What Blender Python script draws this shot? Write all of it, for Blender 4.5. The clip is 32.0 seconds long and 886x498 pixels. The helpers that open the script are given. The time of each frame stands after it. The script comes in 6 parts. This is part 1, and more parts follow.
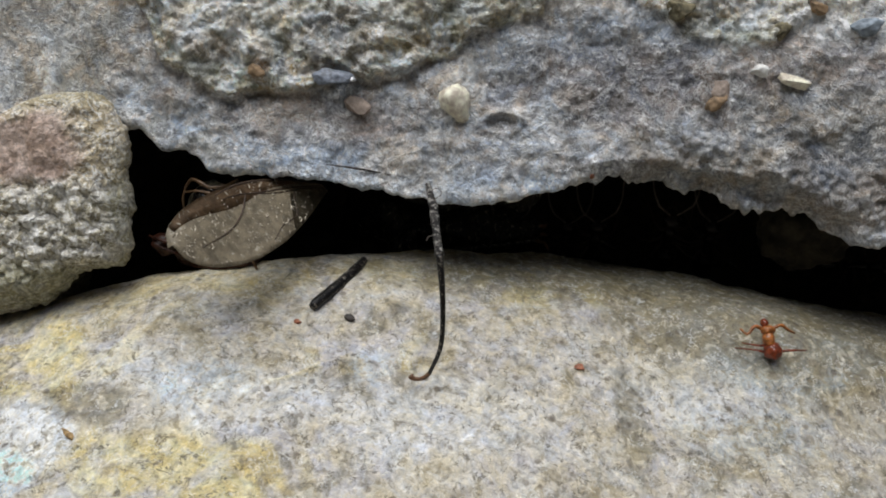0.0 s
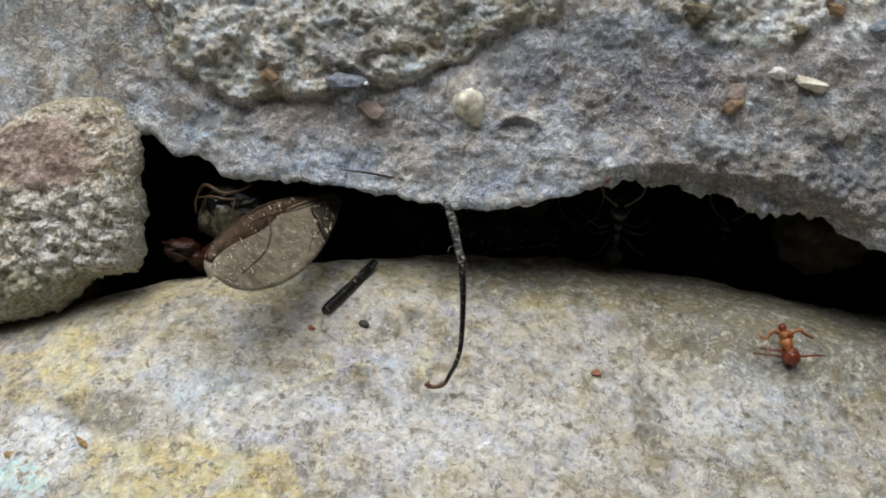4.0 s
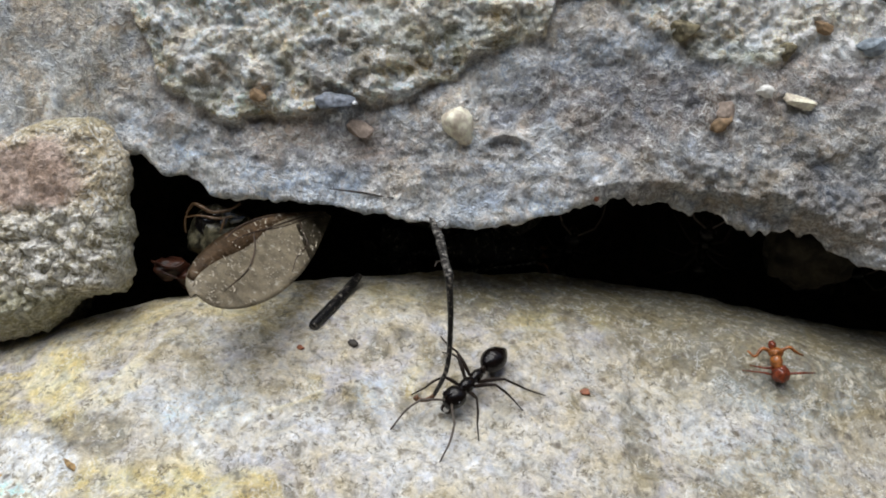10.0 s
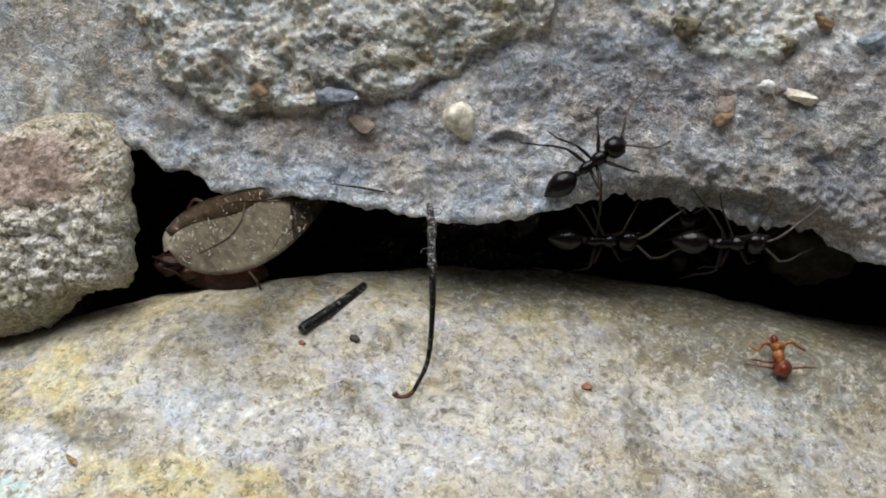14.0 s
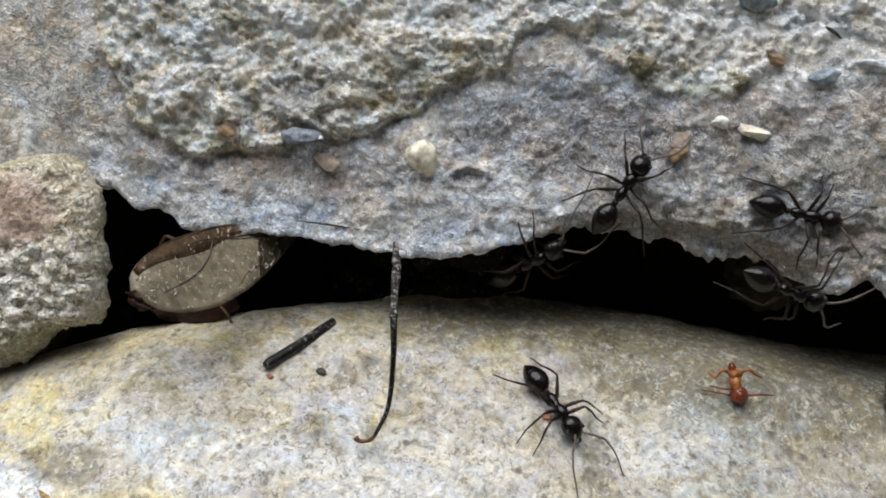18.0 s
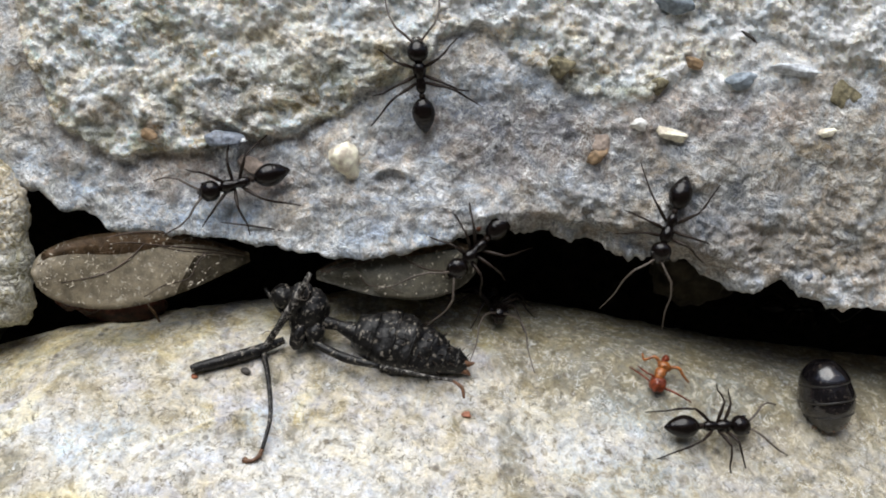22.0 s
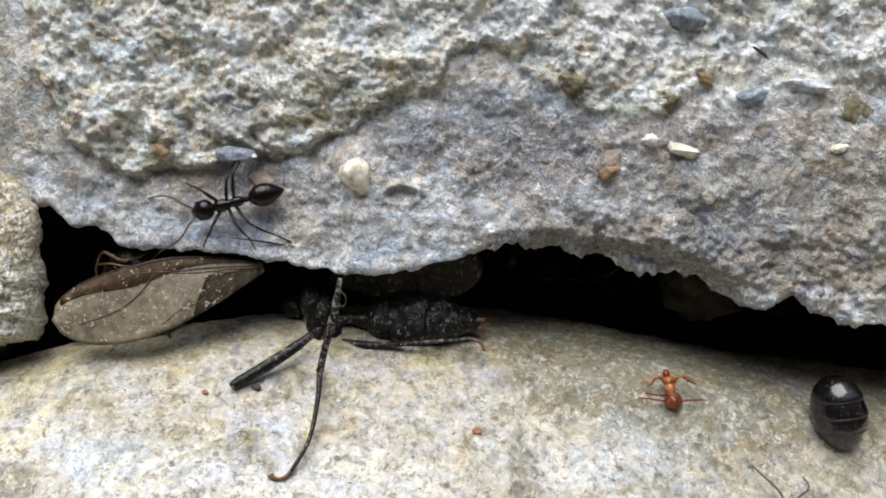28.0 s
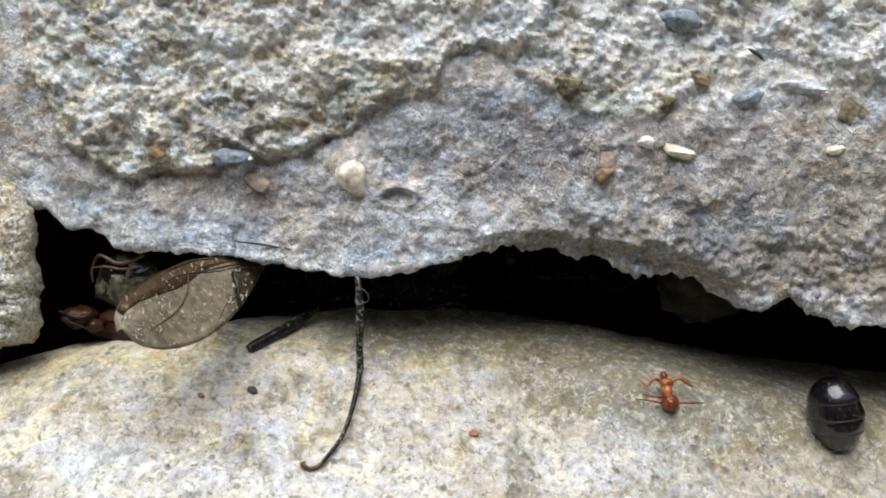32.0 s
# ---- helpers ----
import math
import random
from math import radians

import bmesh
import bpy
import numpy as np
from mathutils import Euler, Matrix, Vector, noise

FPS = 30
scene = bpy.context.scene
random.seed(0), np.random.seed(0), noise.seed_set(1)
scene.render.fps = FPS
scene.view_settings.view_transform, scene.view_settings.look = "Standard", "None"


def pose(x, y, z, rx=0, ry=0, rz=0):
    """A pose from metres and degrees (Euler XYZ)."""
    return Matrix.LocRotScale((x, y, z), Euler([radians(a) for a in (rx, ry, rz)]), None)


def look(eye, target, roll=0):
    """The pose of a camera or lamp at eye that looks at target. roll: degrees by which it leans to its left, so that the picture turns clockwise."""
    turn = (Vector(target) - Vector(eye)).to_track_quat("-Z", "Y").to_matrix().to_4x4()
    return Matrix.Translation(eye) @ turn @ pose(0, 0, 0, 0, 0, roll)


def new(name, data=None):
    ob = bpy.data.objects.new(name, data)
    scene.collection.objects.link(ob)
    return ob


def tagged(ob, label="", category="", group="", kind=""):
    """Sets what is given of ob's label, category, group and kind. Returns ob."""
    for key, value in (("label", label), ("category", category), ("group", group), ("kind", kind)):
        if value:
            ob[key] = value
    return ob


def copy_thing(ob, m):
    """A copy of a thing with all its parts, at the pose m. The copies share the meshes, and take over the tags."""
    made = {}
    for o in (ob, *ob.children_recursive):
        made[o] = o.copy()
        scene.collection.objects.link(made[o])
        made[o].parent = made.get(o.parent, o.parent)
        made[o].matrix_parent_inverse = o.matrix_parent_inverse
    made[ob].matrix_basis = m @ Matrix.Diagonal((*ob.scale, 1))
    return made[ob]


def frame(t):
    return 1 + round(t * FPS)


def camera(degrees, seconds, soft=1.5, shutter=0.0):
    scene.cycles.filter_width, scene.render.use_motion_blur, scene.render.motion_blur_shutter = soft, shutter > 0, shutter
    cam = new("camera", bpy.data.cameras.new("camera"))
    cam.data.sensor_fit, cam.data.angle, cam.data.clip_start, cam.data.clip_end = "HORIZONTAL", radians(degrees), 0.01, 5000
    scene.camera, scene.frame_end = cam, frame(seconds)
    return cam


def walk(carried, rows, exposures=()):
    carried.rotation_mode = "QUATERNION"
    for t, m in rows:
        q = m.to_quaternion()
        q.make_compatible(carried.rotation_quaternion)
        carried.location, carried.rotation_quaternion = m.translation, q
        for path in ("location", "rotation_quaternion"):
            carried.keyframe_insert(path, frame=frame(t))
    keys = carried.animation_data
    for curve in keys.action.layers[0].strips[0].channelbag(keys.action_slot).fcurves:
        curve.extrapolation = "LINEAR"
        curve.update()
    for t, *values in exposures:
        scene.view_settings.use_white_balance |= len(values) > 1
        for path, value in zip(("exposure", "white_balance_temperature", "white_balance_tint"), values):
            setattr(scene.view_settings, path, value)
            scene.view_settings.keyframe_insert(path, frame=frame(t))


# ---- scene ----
SECONDS = 32.0
cam = camera(50.0, SECONDS, soft=1.9)
EXPOSURES = [(0.0, -0.2), (6.0, -0.2), (7.0, 0.08), (9.0, 0.03), (14.0, -0.03), (17.0, 0.0), (18.0, 0.12), (20.0, 0.13), (22.0, 0.33), (32.0, 0.39)]
walk(cam, [
    (0, pose(0.000234, -0.036173, -0.000827, 90.093, -0.286, -0.085)),
    (0.5, pose(0.000239, -0.036127, -0.000877, 90.223, -0.281, -0.079)),
    (1, pose(0.000135, -0.036185, -0.000689, 90.076, -0.193, -0.272)),
    (1.5, pose(0.000003, -0.035978, -0.000673, 90.097, -0.168, -0.098)),
    (2, pose(-0.000380, -0.035897, -0.000719, 90.289, -0.067, -0.111)),
    (2.5, pose(-0.000261, -0.035881, -0.000768, 90.430, -0.071, 0.085)),
    (3, pose(-0.000224, -0.035880, -0.000772, 90.396, -0.055, 0.178)),
    (3.5, pose(-0.000143, -0.035893, -0.000725, 90.285, -0.105, 0.201)),
    (5.5, pose(-0.000165, -0.035876, -0.000594, 90.107, -0.131, 0.190)),
    (6, pose(-0.000137, -0.035949, -0.000483, 90.225, -0.083, 0.100)),
    (6.5, pose(-0.000122, -0.035916, -0.000447, 90.310, -0.063, 0.103)),
    (7, pose(-0.000044, -0.035827, -0.000239, 90.514, 0.067, 0.121)),
    (7.5, pose(-0.000027, -0.035923, -0.000265, 90.439, 0.059, 0.106)),
    (8, pose(-0.000022, -0.035963, -0.000210, 90.285, 0.047, 0.149)),
    (8.5, pose(0.000024, -0.035982, -0.000260, 90.411, 0.045, 0.177)),
    (9, pose(-0.000000, -0.036000, -0.000000, 90.000, -0.000, 0.000)),
    (9.5, pose(0.000080, -0.035946, -0.000144, 90.440, 0.080, 0.103)),
    (10, pose(0.000272, -0.035913, -0.000093, 90.377, 0.056, 0.201)),
    (10.5, pose(0.000373, -0.035975, -0.000125, 90.373, 0.067, 0.220)),
    (11, pose(0.000263, -0.035941, -0.000115, 90.320, 0.042, 0.073)),
    (11.5, pose(0.000186, -0.035865, -0.000106, 90.314, 0.035, 0.029)),
    (12, pose(0.000077, -0.035890, -0.000323, 90.186, 0.056, -0.016)),
    (12.5, pose(0.000126, -0.035911, -0.000233, 90.022, 0.084, 0.066)),
    (13, pose(-0.000084, -0.035960, -0.000292, 90.029, 0.046, -0.100)),
    (13.5, pose(0.000070, -0.035897, -0.000137, 90.098, 0.113, 0.024)),
    (14, pose(0.000102, -0.035903, -0.000209, 90.275, 0.111, 0.022)),
    (14.5, pose(0.000190, -0.035924, -0.000206, 90.163, 0.090, 0.123)),
    (16.5, pose(0.000206, -0.035937, 0.000031, 90.076, 0.223, -0.020)),
    (17, pose(0.000453, -0.036489, 0.000744, 90.125, 0.430, 0.194)),
    (17.5, pose(0.000751, -0.036693, 0.001001, 90.121, 0.430, 0.331)),
    (18, pose(0.001590, -0.036951, 0.001182, 90.161, 0.613, 0.119)),
    (18.5, pose(0.002250, -0.036930, 0.002030, 89.733, 0.847, -0.999)),
    (19, pose(0.003437, -0.037036, 0.001720, 88.992, 0.897, -1.211)),
    (19.5, pose(0.003921, -0.037148, 0.002174, 88.148, 0.777, -1.167)),
    (20, pose(0.004062, -0.037162, 0.001921, 88.562, 0.702, -1.353)),
    (20.5, pose(0.004100, -0.037204, 0.001819, 88.623, 0.570, -1.318)),
    (21, pose(0.003979, -0.037197, 0.001691, 89.122, 0.617, -1.429)),
    (21.5, pose(0.004153, -0.037344, 0.001977, 88.780, 0.610, -1.331)),
    (22, pose(0.003939, -0.037544, 0.002525, 88.117, 0.708, -0.981)),
    (22.5, pose(0.003534, -0.037671, 0.002532, 88.099, 0.646, -0.812)),
    (23, pose(0.003568, -0.037595, 0.002712, 88.147, 0.677, -0.677)),
    (23.5, pose(0.003570, -0.037691, 0.002580, 88.387, 0.657, -0.717)),
    (24, pose(0.003696, -0.037604, 0.002900, 88.136, 0.667, -0.573)),
    (24.5, pose(0.003701, -0.037599, 0.002690, 88.617, 0.637, -0.632)),
    (25, pose(0.003666, -0.037508, 0.002812, 88.583, 0.670, -0.695)),
    (25.5, pose(0.003630, -0.037526, 0.002639, 88.549, 0.676, -0.696)),
    (27.5, pose(0.003725, -0.037510, 0.002936, 88.362, 0.616, -0.634)),
    (28, pose(0.003740, -0.037482, 0.002888, 88.520, 0.680, -0.650)),
    (28.5, pose(0.003800, -0.037433, 0.002922, 88.471, 0.699, -0.688)),
    (29, pose(0.003766, -0.037448, 0.002809, 88.596, 0.645, -0.808)),
    (29.5, pose(0.003760, -0.037499, 0.002736, 88.790, 0.651, -0.794)),
    (30, pose(0.003808, -0.037367, 0.002939, 88.489, 0.704, -0.712)),
    (30.5, pose(0.003861, -0.037486, 0.002957, 88.328, 0.721, -0.629)),
    (31, pose(0.003819, -0.037518, 0.002860, 88.456, 0.659, -0.729)),
    (31.5, pose(0.003790, -0.037500, 0.002745, 88.730, 0.707, -0.759)),
    (32, pose(0.003798, -0.037452, 0.002865, 88.687, 0.775, -0.788)),
], EXPOSURES)


# ---- light: open shade under a bright overcast sky ----
world = bpy.data.worlds.new("sky")
scene.world = world
world.use_nodes = True
wn = world.node_tree.nodes
sky = wn.new("ShaderNodeTexSky")
sky.sky_type, sky.sun_disc = "NISHITA", False
sky.sun_elevation, sky.sun_rotation = radians(60), radians(160)
sky.air_density, sky.dust_density = 1.0, 1.5
world.node_tree.links.new(sky.outputs[0], wn["Background"].inputs[0])
wn["Background"].inputs[1].default_value = 0.1
sun = new("sun", bpy.data.lights.new("sun", "SUN"))
sun.data.energy, sun.data.angle, sun.data.color = 3.25, radians(58), (0.985, 0.985, 0.96)
sun.matrix_world = look((-0.13, -0.32, 0.595), (0, 0, 0))

# ---- materials ----
MM = 0.001


def nodes_of(name):
    m = bpy.data.materials.new(name)
    m.use_nodes = True
    return m, m.node_tree.nodes, m.node_tree.links, m.node_tree.nodes["Principled BSDF"]


def mm_space(n, l):
    """Object coordinates counted in millimetres."""
    tc, mp = n.new("ShaderNodeTexCoord"), n.new("ShaderNodeMapping")
    mp.inputs["Scale"].default_value = (1000, 1000, 1000)
    l.new(tc.outputs["Object"], mp.inputs["Vector"])
    return mp.outputs["Vector"]


def tex_noise(n, l, vec, scale, detail=4.0, rough=0.55, warp=0.0):
    t = n.new("ShaderNodeTexNoise")
    t.inputs["Scale"].default_value, t.inputs["Detail"].default_value = scale, detail
    t.inputs["Roughness"].default_value, t.inputs["Distortion"].default_value = rough, warp
    l.new(vec, t.inputs["Vector"])
    return t.outputs["Fac"]


def tex_cells(n, l, vec, scale, out="Distance", feature="F1"):
    t = n.new("ShaderNodeTexVoronoi")
    t.feature = feature
    t.inputs["Scale"].default_value = scale
    l.new(vec, t.inputs["Vector"])
    return t.outputs[out]


def ramp(n, l, fac, stops):
    r = n.new("ShaderNodeValToRGB")
    e = r.color_ramp.elements
    while len(e) < len(stops):
        e.new(0.5)
    for k, (p, c) in zip(e, stops):
        k.position = p
        k.color = (*c, 1) if isinstance(c, tuple) else (c, c, c, 1)
    l.new(fac, r.inputs[0])
    return r.outputs[0]


def blend(n, l, fac, a, b, how="MIX"):
    m = n.new("ShaderNodeMix")
    m.data_type, m.blend_type, m.clamp_result = "RGBA", how, True
    for v, s in ((fac, m.inputs["Factor"]), (a, m.inputs["A"]), (b, m.inputs["B"])):
        if isinstance(v, (int, float)):
            s.default_value = v
        elif isinstance(v, tuple):
            s.default_value = (*v, 1)
        else:
            l.new(v, s)
    return m.outputs["Result"]


def calc(n, l, how, a, b):
    m = n.new("ShaderNodeMath")
    m.operation = how
    for v, s in ((a, m.inputs[0]), (b, m.inputs[1])):
        if isinstance(v, (int, float)):
            s.default_value = v
        else:
            l.new(v, s)
    return m.outputs[0]


def relief(n, l, p, height, strength, dist):
    b = n.new("ShaderNodeBump")
    b.inputs["Strength"].default_value, b.inputs["Distance"].default_value = strength, dist * MM
    l.new(height, b.inputs["Height"])
    l.new(b.outputs[0], p.inputs["Normal"])


def fibres(n, l, vec, scale, width, warp=1.6, detail=1.5):
    """Thin curled threads: 1 on a thread, 0 off it."""
    f = tex_noise(n, l, vec, scale, detail, 0.5, warp)
    d = calc(n, l, "ABSOLUTE", calc(n, l, "SUBTRACT", f, 0.5), 0.0)
    return ramp(n, l, d, [(0.0, 1.0), (width * 0.4, 0.75), (width, 0.0)])


def stains_and_shade(n, l, name="stains_and_shade"):
    """The stone's stain weights, some with shade put in, laid down with its shape."""
    a, s = n.new("ShaderNodeAttribute"), n.new("ShaderNodeSeparateColor")
    a.attribute_name = name
    l.new(a.outputs["Color"], s.inputs[0])
    return s.outputs[0], s.outputs[1], s.outputs[2], a.outputs["Alpha"]


def upper_rock():
    m, n, l, p = nodes_of("upper_rock")
    v = mm_space(n, l)
    crust, pale, ochre, dark = stains_and_shade(n, l)
    blue, brown, tan, olive = stains_and_shade(n, l, "hues")
    fine = tex_noise(n, l, v, 4.4, 3, 0.7, 0.9)
    mid = tex_noise(n, l, v, 0.8, 4, 0.6, 0.5)
    patch = tex_noise(n, l, v, 2.0, 3, 0.6, 0.9)
    drift = tex_noise(n, l, v, 1.1, 3, 0.55, 1.5)
    sep = n.new("ShaderNodeSeparateColor")
    warp = n.new("ShaderNodeVectorMath")
    warp.operation = "MULTIPLY_ADD"
    wob = n.new("ShaderNodeTexNoise")
    wob.inputs["Scale"].default_value, wob.inputs["Detail"].default_value = 2.2, 3.0
    l.new(v, wob.inputs["Vector"])
    l.new(wob.outputs["Color"], warp.inputs[0])
    warp.inputs[1].default_value = (0.9, 0.9, 0.9)
    l.new(v, warp.inputs[2])
    l.new(tex_cells(n, l, warp.outputs[0], 2.6, "Color"), sep.inputs[0])
    smooth = ramp(n, l, mid, [(0.36, (0.31, 0.285, 0.265)), (0.44, (0.42, 0.42, 0.425)), (0.50, (0.48, 0.445, 0.395)), (0.56, (0.54, 0.545, 0.56)), (0.64, (0.64, 0.65, 0.67))])
    smooth = blend(n, l, blue, smooth, ramp(n, l, patch, [(0.40, (0.35, 0.41, 0.49)), (0.52, (0.52, 0.585, 0.66)), (0.62, (0.76, 0.81, 0.86))]))
    smooth = blend(n, l, brown, smooth, ramp(n, l, patch, [(0.40, (0.27, 0.215, 0.19)), (0.54, (0.43, 0.37, 0.345)), (0.64, (0.56, 0.51, 0.50))]))
    smooth = blend(n, l, tan, smooth, ramp(n, l, patch, [(0.40, (0.20, 0.165, 0.11)), (0.54, (0.33, 0.285, 0.20)), (0.64, (0.50, 0.435, 0.32))]))
    warm = ramp(n, l, patch, [(0.56, 0.0), (0.64, 0.45)])
    smooth = blend(n, l, warm, smooth, (0.36, 0.285, 0.23))
    cool = ramp(n, l, patch, [(0.37, 0.55), (0.44, 0.0)])
    smooth = blend(n, l, cool, smooth, (0.20, 0.205, 0.22))
    cream = ramp(n, l, sep.outputs[0], [(0.0, (0.30, 0.25, 0.13)), (0.18, (0.50, 0.41, 0.27)), (0.40, (0.70, 0.64, 0.50)), (0.62, (0.84, 0.82, 0.76)), (0.80, (0.60, 0.70, 0.62)), (1.0, (0.46, 0.49, 0.53))])
    chalk = ramp(n, l, sep.outputs[1], [(0.0, (0.38, 0.38, 0.36)), (0.25, (0.56, 0.54, 0.50)), (0.5, (0.82, 0.82, 0.80)), (0.75, (0.66, 0.74, 0.72)), (1.0, (0.52, 0.46, 0.38))])
    mossy = ramp(n, l, sep.outputs[2], [(0.0, (0.17, 0.15, 0.07)), (0.6, (0.33, 0.295, 0.16)), (1.0, (0.48, 0.44, 0.30))])
    rough = blend(n, l, ramp(n, l, drift, [(0.47, 0.0), (0.54, 1.0)]), cream, chalk)
    rough = blend(n, l, ramp(n, l, mid, [(0.40, 0.8), (0.48, 0.0)]), rough, mossy)
    rough = blend(n, l, olive, rough, mossy)
    base = blend(n, l, crust, smooth, rough)
    base = blend(n, l, calc(n, l, "MULTIPLY", pale, ramp(n, l, patch, [(0.38, 0.3), (0.52, 1.0)])), base, (0.86, 0.85, 0.81))
    base = blend(n, l, ochre, base, (0.40, 0.28, 0.17))
    # grey-blue patches; the same colour paints the shade along the lip
    base = blend(n, l, dark, base, (0.14, 0.15, 0.175))
    cast = ramp(n, l, tex_noise(n, l, v, 0.62, 5, 0.62, 1.0), [(0.36, (0.74, 0.95, 1.28)), (0.46, (0.98, 1.08, 1.18)), (0.52, (1.12, 1.06, 1.02)), (0.58, (1.22, 1.05, 0.86)), (0.66, (1.35, 1.16, 0.86))])
    base = blend(n, l, 0.48, base, cast, "MULTIPLY")
    curls = calc(n, l, "MAXIMUM", fibres(n, l, v, 1.7, 0.045), fibres(n, l, v, 2.7, 0.055, 2.2))
    where = ramp(n, l, tex_noise(n, l, v, 0.8, 4, 0.65, 0.8), [(0.40, 0.30), (0.50, 0.75), (0.58, 1.0)])
    lint = calc(n, l, "MULTIPLY", calc(n, l, "MULTIPLY", curls, where), calc(n, l, "SUBTRACT", 0.70, calc(n, l, "MULTIPLY", tan, 0.35)))
    base = blend(n, l, lint, base, (0.88, 0.89, 0.88))
    cracks = calc(n, l, "MULTIPLY", fibres(n, l, v, 2.1, 0.03, 1.2, 2.5), ramp(n, l, drift, [(0.40, 0.5), (0.56, 0.05)]))
    base = blend(n, l, cracks, base, (0.115, 0.105, 0.09))
    tone = ramp(n, l, fine, [(0.35, 0.30), (0.44, 0.75), (0.53, 1.0), (0.60, 1.3), (0.66, 1.6)])
    broad = ramp(n, l, tex_noise(n, l, v, 1.3, 3, 0.6, 1.2), [(0.36, 0.84), (0.46, 1.16), (0.56, 1.28), (0.66, 1.5)])
    base = blend(n, l, 0.85, base, broad, "MULTIPLY")
    base = blend(n, l, 0.35, base, tone, "MULTIPLY")
    l.new(base, p.inputs["Base Color"])
    p.inputs["Roughness"].default_value = 0.75
    h = calc(n, l, "ADD", calc(n, l, "MULTIPLY", fine, 0.8), calc(n, l, "MULTIPLY", calc(n, l, "SUBTRACT", curls, cracks), 0.42))
    relief(n, l, p, h, 0.85, 0.16)
    return m


def lower_rock():
    m, n, l, p = nodes_of("lower_rock")
    v = mm_space(n, l)
    ochre, pale, blue, grey = stains_and_shade(n, l)
    fine = tex_noise(n, l, v, 4.6, 3, 0.75, 0.3)
    mid = tex_noise(n, l, v, 0.7, 5, 0.65, 0.8)
    spot = tex_noise(n, l, v, 2.4, 4, 0.65, 0.5)
    base = ramp(n, l, mid, [(0.36, (0.27, 0.25, 0.205)), (0.44, (0.42, 0.39, 0.345)), (0.50, (0.53, 0.495, 0.455)), (0.56, (0.48, 0.46, 0.465)), (0.64, (0.58, 0.565, 0.575))])
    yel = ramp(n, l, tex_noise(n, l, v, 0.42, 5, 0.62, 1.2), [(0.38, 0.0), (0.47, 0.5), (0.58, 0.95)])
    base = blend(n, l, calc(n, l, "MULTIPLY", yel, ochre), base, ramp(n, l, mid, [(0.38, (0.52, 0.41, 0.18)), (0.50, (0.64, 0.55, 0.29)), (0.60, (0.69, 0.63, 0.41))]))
    base = blend(n, l, calc(n, l, "MULTIPLY", pale, ramp(n, l, spot, [(0.40, 0.35), (0.46, 1.0)])), base, (0.82, 0.84, 0.85))
    base = blend(n, l, calc(n, l, "MULTIPLY", blue, ramp(n, l, spot, [(0.44, 0.1), (0.52, 1.0)])), base, ramp(n, l, pale, [(0.45, (0.55, 0.65, 0.73)), (0.7, (0.50, 0.78, 0.76))]))
    # olive-brown stain colour, which also paints the shade under the overhang
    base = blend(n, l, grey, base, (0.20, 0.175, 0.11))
    dull = ramp(n, l, spot, [(0.36, 0.6), (0.43, 0.0)])
    base = blend(n, l, dull, base, (0.24, 0.215, 0.17))
    warm = ramp(n, l, spot, [(0.55, 0.0), (0.61, 0.6)])
    base = blend(n, l, warm, base, (0.62, 0.57, 0.46))
    sep = n.new("ShaderNodeSeparateColor")
    l.new(tex_cells(n, l, v, 1.3, "Color"), sep.inputs[0])
    dots = ramp(n, l, tex_cells(n, l, v, 1.3), [(0.12, 1.0), (0.20, 0.0)])
    dots = calc(n, l, "MULTIPLY", dots, ramp(n, l, sep.outputs[1], [(0.45, 0.0), (0.50, 0.65)]))
    base = blend(n, l, dots, base, (0.13, 0.105, 0.08))
    dash = calc(n, l, "MULTIPLY", fibres(n, l, v, 2.6, 0.03, 0.8, 3.0), ramp(n, l, tex_noise(n, l, v, 2.2, 2, 0.5, 0.4), [(0.53, 0.0), (0.585, 0.8)]))
    base = blend(n, l, dash, base, (0.17, 0.15, 0.11))
    crumbs = calc(n, l, "MULTIPLY", fibres(n, l, v, 3.1, 0.04, 1.0, 2.0), ramp(n, l, tex_noise(n, l, v, 1.5, 3, 0.6, 0.4), [(0.48, 0.0), (0.58, 0.6)]))
    base = blend(n, l, crumbs, base, (0.80, 0.79, 0.75))
    tone = ramp(n, l, fine, [(0.34, 0.32), (0.43, 0.82), (0.55, 1.1), (0.65, 1.5)])
    broad = ramp(n, l, tex_noise(n, l, v, 1.3, 4, 0.65, 1.4), [(0.36, 0.62), (0.46, 0.95), (0.58, 1.08), (0.66, 1.25)])
    base = blend(n, l, 0.8, base, broad, "MULTIPLY")
    cast = ramp(n, l, tex_noise(n, l, v, 0.9, 5, 0.7, 1.2), [(0.38, (0.80, 0.96, 1.22)), (0.48, (1.0, 1.02, 1.06)), (0.54, (1.08, 1.03, 0.92)), (0.64, (1.18, 1.06, 0.74))])
    base = blend(n, l, 0.3, base, cast, "MULTIPLY")
    base = blend(n, l, 0.36, base, tone, "MULTIPLY")
    l.new(base, p.inputs["Base Color"])
    p.inputs["Roughness"].default_value = 0.8
    relief(n, l, p, calc(n, l, "ADD", calc(n, l, "SUBTRACT", fine, calc(n, l, "MULTIPLY", dash, 0.4)), calc(n, l, "MULTIPLY", spot, 0.8)), 0.7, 0.14)
    return m


